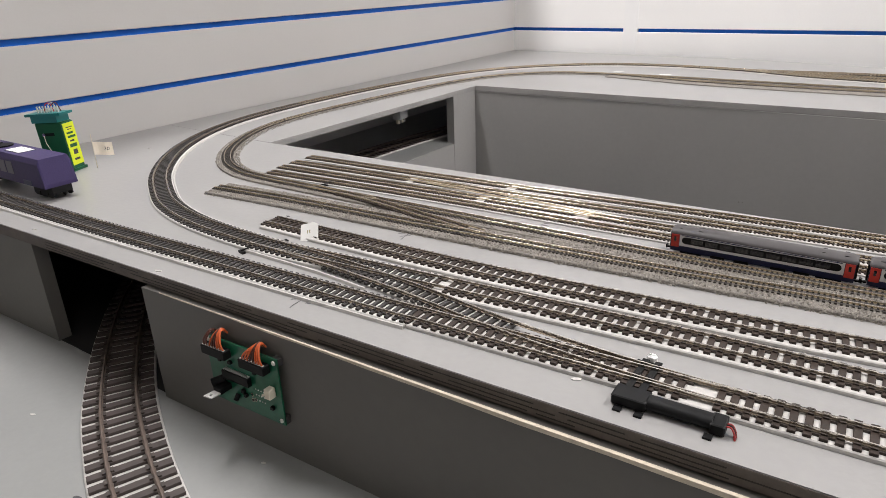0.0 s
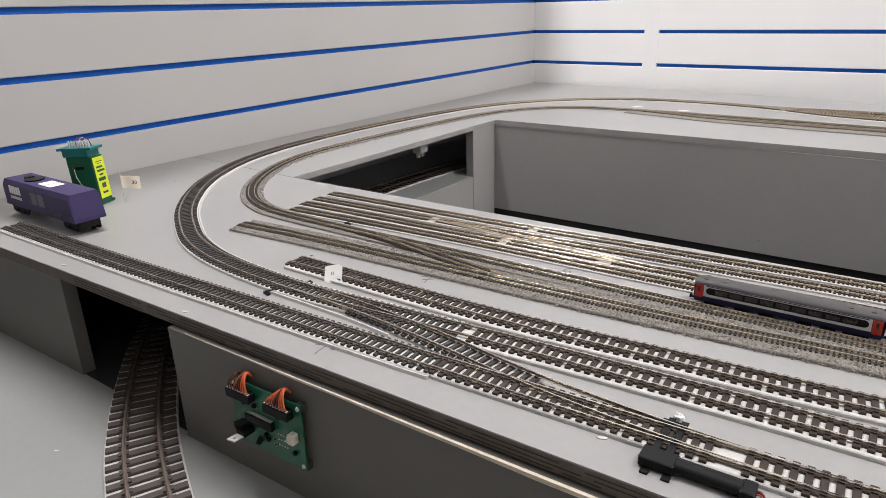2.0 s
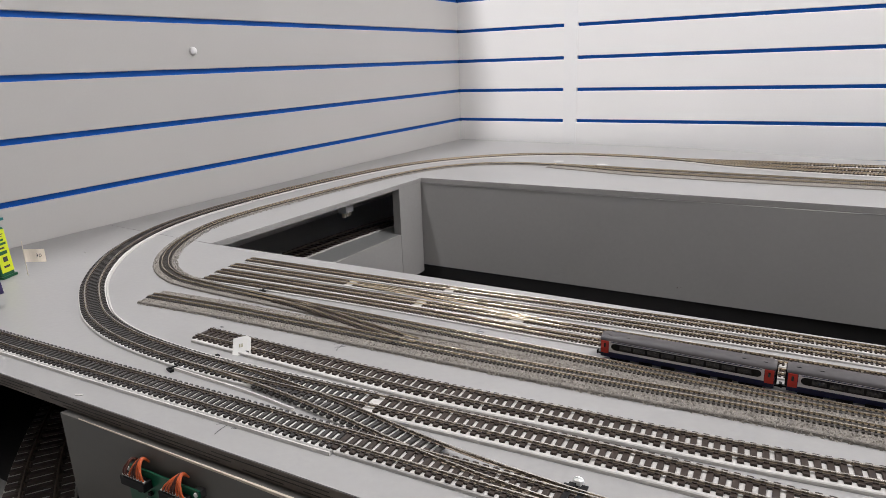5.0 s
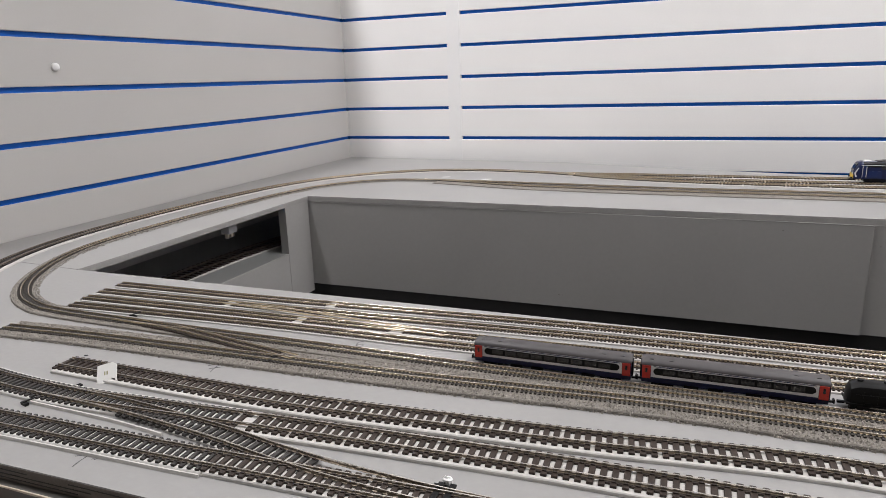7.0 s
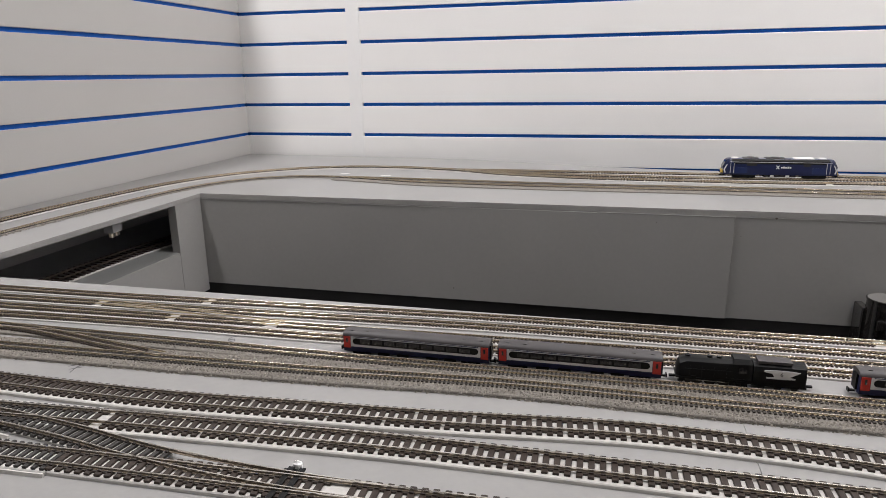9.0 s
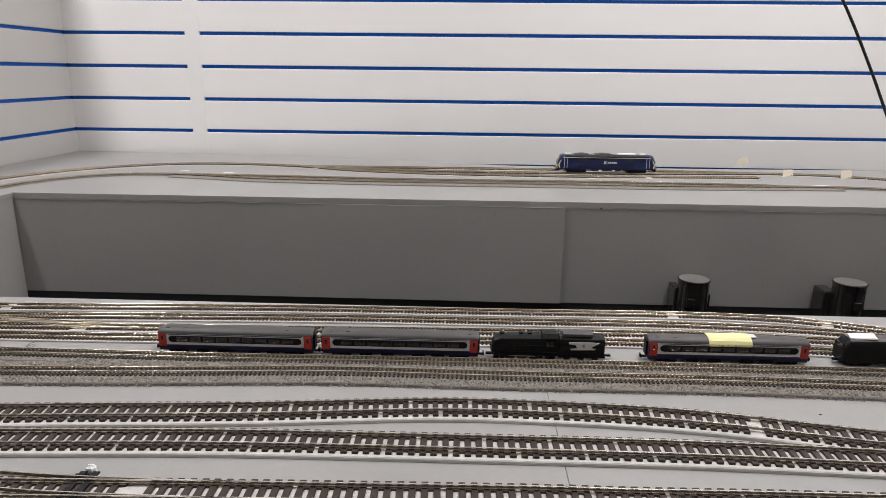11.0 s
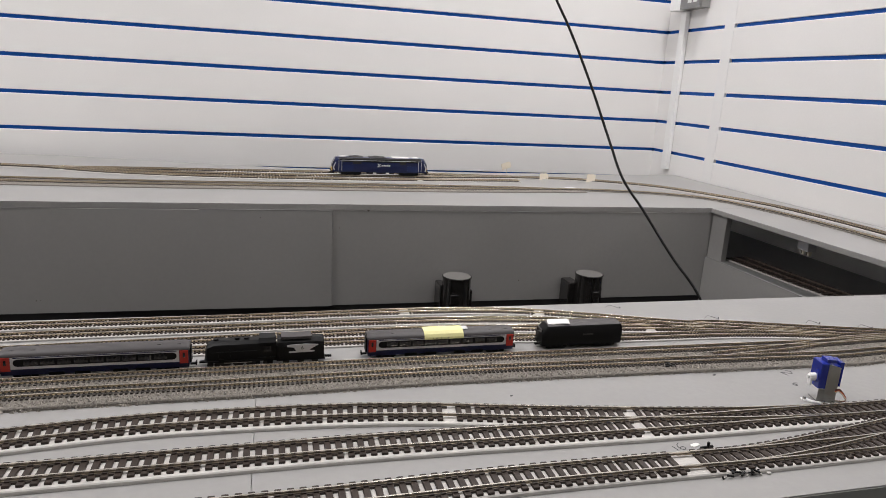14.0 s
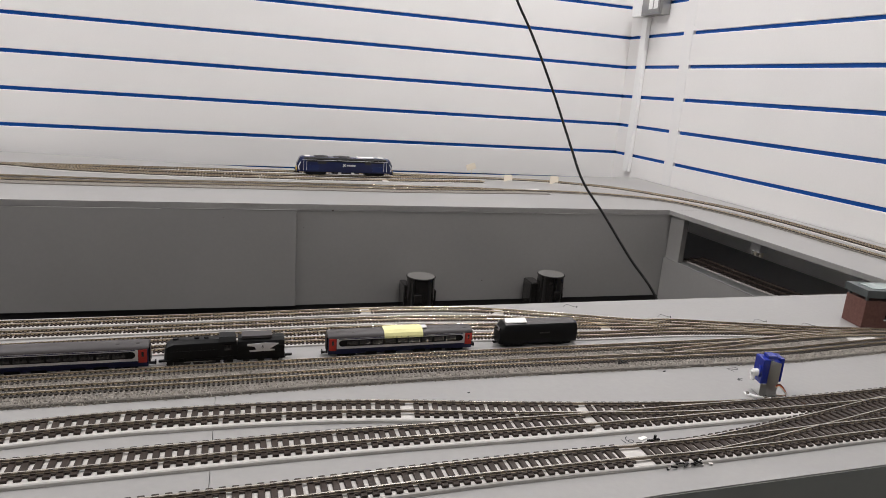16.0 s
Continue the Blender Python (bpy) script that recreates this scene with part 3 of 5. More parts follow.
S2 = [(0.439, -1.514), (0.8, -1.503), (1.1, -1.494), (1.287, -1.488), (1.494, -1.482), (1.606, -1.487), (1.764, -1.503), (1.889, -1.523), (1.99, -1.548)]
S3 = [(0.437, -1.487), (0.8, -1.474), (1.117, -1.460), (1.32, -1.457), (1.5, -1.455), (1.63, -1.463), (1.724, -1.481), (1.84, -1.509)]
S4 = [(0.437, -1.456), (0.667, -1.451), (0.917, -1.440), (1.109, -1.432), (1.32, -1.429), (1.5, -1.425), (1.606, -1.43), (1.664, -1.442), (1.733, -1.464), (1.826, -1.495), (1.95, -1.533)]
NGAPS = [(0.771, -1.447), (0.643, -1.482), (0.885, -1.500), (0.763, -1.505), (1.663, -1.443), (1.771, -1.504), (1.505, -1.425), (1.905, -1.527)]
for pts in (S1, S2, S3, S4):
    track("small_gauge_track", "fine model siding with dark sleepers and bright rails", pts, gaps=NGAPS, **N)
track("small_gauge_crossover", "fine model crossover between two sidings", [(0.64, -1.480), (0.74, -1.484), (0.84, -1.493), (0.94, -1.500)], **{**N, "bed": 0.0019, "ties": False, "bedmat": None})
track("small_gauge_crossover", "fine model crossover into the loop lines", [(1.80, -1.586), (1.845, -1.5815), (1.90, -1.5765), (1.96, -1.5675), (2.02, -1.5615), (2.12, -1.5600)], **{**N, "bed": 0.0026, "bedmat": None})
track("small_gauge_crossover", "fine model point joining the sidings", [(1.826, -1.495), (1.87, -1.4985), (1.936, -1.5160), (2.005, -1.5330), (2.076, -1.5490), (2.2, -1.570)], **{**N, "bed": 0.0019})
BED = dict(N, bed=0.0030, bedmat=BALLASTBED, bedwide=0.0165, tie=0.0013, web=0, tiemat=BURIED, group="ballasted tracks")
B1 = [(0.443, -1.626), (0.574, -1.617), (0.778, -1.610), (0.974, -1.602), (1.16, -1.590), (1.33, -1.590), (1.526, -1.588), (1.80, -1.5955), (1.87, -1.598), (1.94, -1.6005), (2.03, -1.595), (2.4, -1.575)]
B2 = [(2.55, -1.6), (2.548, -1.35), (2.542, -1.138), (2.544, -0.962), (2.526, -0.80), (2.476, -0.645), (2.353, -0.563), (2.20, -0.532), (2.073, -0.526), (1.961, -0.514), (1.763, -0.509), (1.59, -0.506), (1.389, -0.509), (1.20, -0.513), (1.03, -0.508), (0.893, -0.499), (0.743, -0.492), (0.571, -0.486), (0.47, -0.489), (0.40, -0.503), (0.32, -0.553), (0.258, -0.64), (0.222, -0.77), (0.204, -0.93), (0.195, -1.05), (0.190, -1.18), (0.197, -1.29), (0.227, -1.384), (0.282, -1.472), (0.342, -1.528), (0.399, -1.556), (0.46, -1.566), (0.614, -1.568), (0.842, -1.567), (1.058, -1.567), (1.237, -1.564), (1.534, -1.562), (1.85, -1.567), (1.961, -1.569), (2.058, -1.567), (2.3, -1.585)]
B3 = [(0.54, -0.486), (0.64, -0.505), (0.758, -0.532), (0.903, -0.543), (1.04, -0.549), (1.206, -0.550), (1.39, -0.548), (1.585, -0.549), (1.753, -0.549), (1.951, -0.537), (2.073, -0.528), (2.16, -0.527)]
track("ballasted_track", "fine model track bedded in grey ballast", B1, **{**BED, "bedwide": 0.0215})
track("ballasted_track", "fine model loop track bedded in grey ballast", B2, **{**BED, "bed": 0.0026, "back": 0.0112})
track("ballasted_track", "second fine model track on a wide ballast strip", B3, **{**BED, "bedwide": 0.040, "back": 0.0165, "bed": 0.0024})
track("ballasted_crossover", "fine model crossover in grey ballast", [(0.55, -1.5685), (0.64, -1.573), (0.73, -1.588), (0.82, -1.602)], **{**BED, "bed": 0.0034, "bedmat": None, "tiemat": SLEEPER_J, "span": (0.60, 0.80)})
LT = dict(base=LOW, near=None, group="lower tracks", gauge=0.032, length=0.065, width=0.0078, pitch=0.0145, bed=0.003, tie=0.003, rail=0.0036, bedwide=0.0345, web=0, railmat=DULLRAIL, webmat=DULLRAIL, tiemat=RUSTY)
track("lower_track", "model track with brown sleepers on the lower baseboard", [(0.25, -1.60), (0.36, -1.712), (0.43, -1.772), (0.483, -1.812), (0.55, -1.857), (0.61, -1.891), (0.70, -1.933), (0.85, -1.99)], **{**LT, "near": lambda p: p.x > 0.38})
track("lower_track", "model track with brown sleepers in the dark under the table", [(0.22, -1.45), (0.20, -1.30), (0.19, -1.15), (0.19, -1.0), (0.20, -0.85), (0.22, -0.70)], **{**LT, "base": SIDE})
track("lower_track", "model track with brown sleepers under the far table side", [(2.46, -0.80), (2.47, -1.0), (2.49, -1.2), (2.52, -1.42)], **{**LT, "base": SIDE})


def stones(name, label, points, spread, bed, n, seed, clear=(0.0,), rear=None):
    """Loose ballast: many small four-sided stones along a track bed."""
    rnd = random.Random(seed)
    line = spline(points, 0.004)
    g = Geo()
    th = thing(name, label, "ballast", group="ballast")
    for _ in range(n):
        i = rnd.randrange(len(line) - 1)
        d = (line[i + 1] - line[i]).normalized()
        off = rnd.uniform(-1, 1) * spread
        if any(abs(off - c) < 0.0094 for c in clear) and rnd.random() < 0.86:
            continue
        if rear and off < -rear and line[i].x > 0.47:
            continue
        p = line[i] + (line[i + 1] - line[i]) * rnd.random() + Vector((d.y, -d.x, 0)) * off
        up = bed if abs(off) < spread - 0.0028 else bed * (spread - abs(off)) / 0.0028 * rnd.uniform(0.7, 1.0)
        r = rnd.uniform(0.0008, 0.0019)
        a = rnd.uniform(0, math.tau)
        base = [(p.x + r * math.cos(a + k * 2.09) * rnd.uniform(0.7, 1.2), p.y + r * math.sin(a + k * 2.09) * rnd.uniform(0.7, 1.2), TOP + up - 0.0003) for k in range(3)]
        top = (p.x + rnd.uniform(-0.3, 0.3) * r, p.y + rnd.uniform(-0.3, 0.3) * r, TOP + up + r * rnd.uniform(0.35, 0.95))
        g.add(base + [top], [(0, 1, 3), (1, 2, 3), (2, 0, 3)])
    me = bpy.data.meshes.new("stone_layer")
    me.from_pydata(g.v, [], g.f)
    me.materials.append(BALLAST)
    tagged(part("stone_layer", me, None, th), kind="stuff")
    tagged(th, kind="stuff")


stones("ballast_bed", "loose grey granular ballast along the front fine track", B1, 0.0226, 0.0030, 30000, 5)
stones("ballast_bed", "loose grey granular ballast along the inner fine loop", B2[17:], 0.0172, 0.0026, 28000, 6, rear=0.0098)
stones("ballast_bed", "thin grey granular ballast along the rear fine loop", B2[:18], 0.0165, 0.0026, 22000, 7)


stones("ballast_bed", "pale loose ballast on the wide rear strip", [(x, y - 0.012) for x, y in B3[1:-1]], 0.027, 0.0024, 9000, 8, clear=(-0.012,))


# ---- rolling stock ----
def loft(sections):
    """A skin through polygons (y, z) set at the given x."""
    g = Geo()
    k = len(sections[0][1])
    verts = [(x, y, z) for x, poly in sections for y, z in poly]
    faces = [tuple(range(k)), tuple(range((len(sections) - 1) * k, len(sections) * k))]
    for i in range(len(sections) - 1):
        faces += [(i * k + j, i * k + (j + 1) % k, (i + 1) * k + (j + 1) % k, (i + 1) * k + j) for j in range(k)]
    return g.add(verts, faces)


def wheelset(parent, x, gauge, r, z):
    g = Geo()
    for s in (-1, 1):
        g.tube([(x, s * gauge / 2 - 0.0008, z), (x, s * gauge / 2 + 0.0008, z)], r, 14)
    g.tube([(x, -gauge / 2, z), (x, gauge / 2, z)], r * 0.22, 6)
    part("wheelset", g, DARKM, parent, smooth=True)


def bogie(thing_, x, half, wide, z0, z1, gauge, r, n=2):
    b = part("bogie", Geo().box(x - half, x + half, -wide, wide, (z0 + z1) / 2, z1), BLACKP, thing_)
    for s in (-1, 1):
        g = Geo()
        g.prism([(x - half, z0 + 0.3 * (z1 - z0)), (x - half * 0.8, z0 + 0.15 * (z1 - z0)), (x + half * 0.8, z0 + 0.15 * (z1 - z0)), (x + half, z0 + 0.3 * (z1 - z0)), (x + half, z1), (x - half, z1)], s * wide, s * (wide + 0.0012), "y")
        for i in range(n):
            xx = x + half * (2 * (i + 0.5) / n - 1) * 0.8
            g.box(xx - r * 0.35, xx + r * 0.35, s * (wide + 0.0012), s * (wide + 0.0024), z0 + r * 0.7, z0 + r * 1.4)
        part("side_frame", g, BLACKP, b)
    for i in range(n):
        wheelset(b, x + half * (2 * (i + 0.5) / n - 1) * 0.8, gauge, r, z0 + r)
    return b


def coach(at, label, length=0.148):
    c = thing("passenger_coach", label, "coach", at @ Matrix.Diagonal((0.98, 1, 0.92, 1)), group="passenger coaches")
    L, W = length / 2, 0.0093
    wall_ = [(-W * 0.93, 0.0038), (W * 0.93, 0.0038), (W, 0.0085), (W, 0.0205), (W * 0.97, 0.0218), (-W * 0.97, 0.0218), (-W, 0.0205), (-W, 0.0085)]
    part("body", loft([(-L, wall_), (L, wall_)]), NAVY, c, "dark navy coach side")
    arc = [(W * 1.02 * math.cos(math.pi * i / 10), 0.0214 + 0.0052 * math.sin(math.pi * i / 10)) for i in range(11)]
    ends = [(y * 0.96, 0.0214 + (z - 0.0214) * 0.8) for y, z in arc]
    roof = part("roof", loft([(-L - 0.0006, ends), (-L + 0.004, arc), (L - 0.004, arc), (L + 0.0006, ends)]), ROOF, c, smooth=True)
    for i in range(-4, 5):
        for s in (-1, 1):
            if i in (-4, -3, 3, 4):
                part("roof_vent", Geo().box(i * 0.0165 - 0.0016, i * 0.0165 + 0.0016, s * 0.0045 - 0.0007, s * 0.0045 + 0.0007, 0.0252, 0.0263), DARKM, roof)
    for s in (-1, 1):
        a, b = s * W, s * (W + 0.00035)
        part("waist_stripe", Geo().box(-L + 0.008, L - 0.008, min(a, b), max(a, b), 0.0098, 0.0212), SILVER, c, "silver white side stripe")
        def rounded(x0, x1, z0, z1):
            r, zc = (z1 - z0) / 2, (z0 + z1) / 2
            return [(x1 - r + r * math.sin(math.pi * i / 8), zc - r * math.cos(math.pi * i / 8)) for i in range(9)] + [(x0 + r - r * math.sin(math.pi * i / 8), zc + r * math.cos(math.pi * i / 8)) for i in range(9)]
        band = part("window_band", Geo().prism(rounded(-L + 0.0100, L - 0.0100, 0.0125, 0.0194), min(a, b) - 0.0002, max(a, b) + 0.0002, "y"), BLACKP, c, "black window band")
        nwin = 9
        for i in range(nwin):
            xc = (i - (nwin - 1) / 2) * (length - 0.034) / nwin
            w = (length - 0.034) / nwin * 0.42
            part("window_pane", Geo().box(xc - w, xc + w, min(a, b) - 0.00045, max(a, b) + 0.00045, 0.0135, 0.0186), GLASS, band)
        part("upper_line", Geo().box(-L + 0.010, L - 0.010, min(a, b) - 0.0001, max(a, b) + 0.0001, 0.0203, 0.0211), NAVY, c)
        for e in (-1, 1):
            x0, x1 = sorted((e * (L - 0.0005), e * (L - 0.0076)))
            door = part("door", Geo().box(x0, x1, min(a, b) - 0.0002, max(a, b) + 0.0002, 0.0082, 0.0210), RED, c, "bright red end door")
            part("door_window", Geo().box(x0 + 0.0026, x1 - 0.0026, min(a, b) - 0.0004, max(a, b) + 0.0004, 0.0142, 0.0188), GLASS, door)
        for i in range(4):
            xc = (-0.032, -0.012, 0.018, 0.036)[i]
            part("underframe_box", Geo().box(xc - 0.006, xc + 0.006, s * 0.0085 - 0.001, s * 0.0085 + 0.001, 0.0022, 0.0052), BLACKP, c)
    for e in (-1, 1):
        bogie(c, e * (L - 0.018), 0.0095, 0.0062, 0.0, 0.0048, 0.009, 0.0022)
        part("gangway", Geo().box(*sorted((e * L, e * (L + 0.0016))), -0.0042, 0.0042, 0.0062, 0.0212), BLACKP, c)
        part("coupling", Geo().box(*sorted((e * L, e * (L + 0.0058))), -0.0012, 0.0012, 0.0022, 0.0038), BLACKP, c)
        part("hook", Geo().box(*sorted((e * (L + 0.0046), e * (L + 0.0058))), -0.0022, 0.0022, 0.0020, 0.0056), BLACKP, c)
    return c


coach(pose(1.0645, -1.5445, TOP, 0, 0, 0.0), "navy and silver model coach with red doors and grey roof")
coach(pose(1.2185, -1.5430, TOP, 0, 0, 0.3), "navy and silver model coach with red doors coupled to another")
coach(pose(1.5210, -1.5375, TOP, 0, 0, 0.4), "navy and silver model coach with a yellow note")
note = thing("paper_note", "yellow paper note with pencilled marks draped over a coach roof", "paper note", pose(1.5220, -1.5375, TOP, 0, 0, 0.4) @ Matrix.Diagonal((0.93, 1, 0.925, 1)))
prof = [(-0.0104, 0.0196), (-0.0101, 0.0216), (-0.0085, 0.0246), (-0.005, 0.0268), (0.0, 0.0274), (0.006, 0.0270)]
g = Geo().prism(prof + [(y * 0.985, z - 0.0003) for y, z in prof[::-1]], -0.021, 0.021, "x")
part("sheet", g, YELLOWP, note)
for i, x in enumerate((-0.012, -0.0085, -0.003, 0.004)):
    part("pencil_mark", Geo().box(x - 0.0004, x + 0.0004 + 0.0008 * (i % 2), -0.0108, -0.0102, 0.0200, 0.0210), PENCIL, note)
part("clear_tape", Geo().box(0.021, 0.027, -0.004, 0.004, 0.0270, 0.0273), SILVER, note)

# black steam engine with its tender
st = thing("steam_engine", "black model steam engine with a streamlined casing standing on the table", "locomotive", pose(1.335, -1.5415, TOP, 0, 0, 0.4) @ Matrix.Diagonal((1, 1, 0.87, 1)))
sec = lambda w, h: [(-w, 0.006), (w, 0.006), (w, h * 0.72), (w * 0.85, h * 0.9), (w * 0.45, h), (-w * 0.45, h), (-w * 0.85, h * 0.9), (-w, h * 0.72)]
part("casing", loft([(-0.031, sec(0.0055, 0.019)), (-0.029, sec(0.0080, 0.0235)), (-0.023, sec(0.0088, 0.0270)), (0.018, sec(0.0088, 0.0275)), (0.0300, sec(0.0088, 0.0285))]), BLACKP, st, smooth=True)
part("running_plate", Geo().box(-0.032, 0.028, -0.0095, 0.0095, 0.0072, 0.0082), BLACKP, st)
part("cab_roof", Geo().prism([(-0.0094, 0.026), (0.0094, 0.026), (0.006, 0.0302), (-0.006, 0.0302)], 0.015, 0.029, "x"), BLACKP, st)
for x, h in ((-0.022, 0.0285), (-0.004, 0.029), (0.004, 0.0288)):
    part("roof_fitting", Geo().tube([(x, 0, 0.026), (x, 0, h)], 0.0022, 10), BLACKP, st)
for x in (-0.014, -0.003, 0.008):
    for s in (-1, 1):
        part("driving_wheel", Geo().tube([(x, s * 0.0048, 0.0052), (x, s * 0.0064, 0.0052)], 0.0052, 18), DARKM, st, smooth=True)
for x in (-0.027, -0.021, 0.021):
    for s in (-1, 1):
        part("carrying_wheel", Geo().tube([(x, s * 0.0048, 0.0027), (x, s * 0.006, 0.0027)], 0.0027, 12), DARKM, st, smooth=True)
part("connecting_rod", Geo().box(-0.015, 0.009, -0.0078, -0.0070, 0.0045, 0.0054), STEEL, st, "bright steel rod")
part("handrail", Geo().tube([(-0.026, -0.0092, 0.0175), (0.014, -0.0092, 0.018)], 0.0003, 5), BLACKP, st)
part("drawbar", Geo().box(0.0285, 0.0310, -0.004, 0.004, 0.004, 0.020), BLACKP, st)
part("coupling", Geo().box(-0.0365, -0.031, -0.0014, 0.0014, 0.003, 0.0048), BLACKP, st)
for i, x in enumerate((-0.020, -0.010, 0.000, 0.010)):
    part("casing_band", Geo().box(x - 0.0004, x + 0.0004, -0.0091, -0.0087, 0.0095, 0.0205), BLACKP, st)
for x0, x1, z0, z1 in ((-0.029, -0.024, 0.0040, 0.0072), (-0.019, -0.015, 0.0082, 0.0100), (0.012, 0.016, 0.0034, 0.0072), (0.022, 0.027, 0.0030, 0.0072)):
    part("side_step", Geo().box(x0, x1, -0.0096, -0.0084, z0, z1), BLACKP, st)
part("cab_window", Geo().box(0.019, 0.0255, -0.0091, -0.0087, 0.0165, 0.0225), GLASS, st)
part("rivet_rail", Geo().tube([(0.014, -0.0090, 0.0100), (0.030, -0.0090, 0.0102)], 0.0004, 5), BLACKP, st)
td = thing("engine_tender", "black model tender with a grey patch numbered six", "tender", pose(1.3865, -1.541, TOP, 0, 0, 0.4) @ Matrix.Diagonal((1, 1, 0.9, 1)))
part("tank", loft([(-0.0205, sec(0.0088, 0.0265)), (0.021, sec(0.0088, 0.0265))]), BLACKP, td)
part("coal_plate", Geo().box(-0.017, 0.010, -0.0062, 0.0062, 0.0264, 0.0290), ROOF, td)
part("side_patch", Geo().prism([(-0.010, 0.0130), (0.012, 0.0136), (0.0125, 0.0148), (0.0075, 0.0155), (0.016, 0.0212), (0.004, 0.0222), (-0.012, 0.0214), (-0.0122, 0.0196), (-0.006, 0.0186), (-0.004, 0.0150), (-0.0105, 0.0144)], -0.0094, -0.0088, "y"), SILVER, td, "light grey patch")


def lettering(text, size, m, material, parent, name="lettering"):
    cu = bpy.data.curves.new(name, "FONT")
    cu.body, cu.size, cu.align_x, cu.align_y, cu.extrude = text, size, "CENTER", "CENTER", 0.00008
    ob = bpy.data.objects.new(name, cu)
    scene.collection.objects.link(ob)
    me = bpy.data.meshes.new_from_object(ob.evaluated_get(bpy.context.evaluated_depsgraph_get()))
    bpy.data.objects.remove(ob)
    me.materials.clear()
    me.materials.append(material)
    out = new(name, me)
    out.parent, out.matrix_basis = parent, m
    return out


lettering("6", 0.0052, pose(0.0015, -0.0096, 0.0180, 90, 0, 0), INK, td, "numeral")
for i, x in enumerate((-0.013, 0.0, 0.013)):
    for s in (-1, 1):
        part("tender_wheel", Geo().tube([(x, s * 0.0048, 0.0030), (x, s * 0.0066, 0.0030)], 0.0030, 12), DARKM, td, smooth=True)
part("underframe", Geo().box(-0.0215, 0.022, -0.0085, 0.0085, 0.0045, 0.0064), BLACKP, td)
part("coupling", Geo().box(0.021, 0.0285, -0.0014, 0.0014, 0.003, 0.0048), BLACKP, td)

# unpainted black diesel body with a paper on its roof
dz = thing("diesel_engine", "plain black model diesel body standing on the table", "locomotive", pose(1.6700, -1.5350, TOP, 0, 0, 0.5) @ Matrix.Diagonal((0.94, 1, 0.96, 1)))
dsec = lambda w, h, z=0.004: [(-w * 0.9, z), (w * 0.9, z), (w, 0.008), (w, h * 0.82), (w * 0.86, h * 0.93), (w * 0.5, h), (-w * 0.5, h), (-w * 0.86, h * 0.93), (-w, h * 0.82), (-w, 0.008)]
part("body", loft([(-0.0475, dsec(0.0082, 0.0185)), (-0.0462, dsec(0.0092, 0.0215)), (-0.041, dsec(0.0096, 0.0272)), (0.0445, dsec(0.0096, 0.0272)), (0.0465, dsec(0.0094, 0.0262)), (0.0475, dsec(0.0090, 0.0235))]), BLACKP, dz, smooth=True)
# greyer strip laid over the black body for the sheen along its top
part("roof", loft([(-0.0415, [(y * 0.99, z + 0.0003) for y, z in dsec(0.0096, 0.0272) if z > 0.024]), (0.0440, [(y * 0.99, z + 0.0003) for y, z in dsec(0.0096, 0.0272) if z > 0.024])]), ROOF, dz, "dark grey strip painting the roof's sheen", smooth=True)
part("windscreen", Geo().box(-0.0478, -0.0440, -0.0062, 0.0062, 0.0178, 0.0215), GLASS, dz)
part("side_grille", Geo().box(0.000, 0.012, -0.0101, -0.0096, 0.0150, 0.0165), DARKM, dz)
for e in (-1, 1):
    bogie(dz, e * 0.029, 0.012, 0.0062, 0.0, 0.0046, 0.009, 0.0024, 3)
    part("coupling", Geo().box(*sorted((e * 0.047, e * 0.0515)), -0.0014, 0.0014, 0.003, 0.0048), BLACKP, dz)
    for s in (-1, 1):
        part("buffer", Geo().tube([(e * 0.047, s * 0.0052, 0.0072), (e * 0.0495, s * 0.0052, 0.0072)], 0.0011, 8), DARKM, dz)
pn = thing("paper_slip", "folded white paper slip lying on a black engine roof", "paper", pose(1.6440, -1.5365, TOP + 0.0262, 2, -3, -4))
part("slip", Geo().prism([(-0.0125, -0.005), (0.0115, -0.0058), (0.013, 0.0045), (-0.0105, 0.0055)], 0.0, 0.0004), WHITE, pn)
part("folded_half", Geo().prism([(-0.0118, -0.0046), (0.0105, -0.005), (0.0122, 0.0048), (-0.0098, 0.0058)], 0.0006, 0.0010, m=pose(0, 0, 0.0002, 4, 0, 0)), WHITE, pn)

# the large blue engine on the rear loop
RT = TOP + 0.0071
bl = thing("diesel_locomotive", "dark blue model diesel locomotive with yellow nose on the rear track", "locomotive", pose(1.640, -0.3648, RT, 0, 0, 1.0) @ Matrix.Scale(1.035, 4))
def lsec(w, h, z=0.009):
    return [(-w * 0.95, z), (w * 0.95, z), (w, z + 0.004), (w, h * 0.72), (w * 0.9, h * 0.86), (w * 0.55, h * 0.97), (-w * 0.55, h * 0.97), (-w * 0.9, h * 0.86), (-w, h * 0.72), (-w, z + 0.004)]
Lb = 0.122
part("body", loft([(-Lb + 0.014, lsec(0.0172, 0.048)), (Lb - 0.014, lsec(0.0172, 0.048))]), LOCOBLUE, bl, smooth=True)
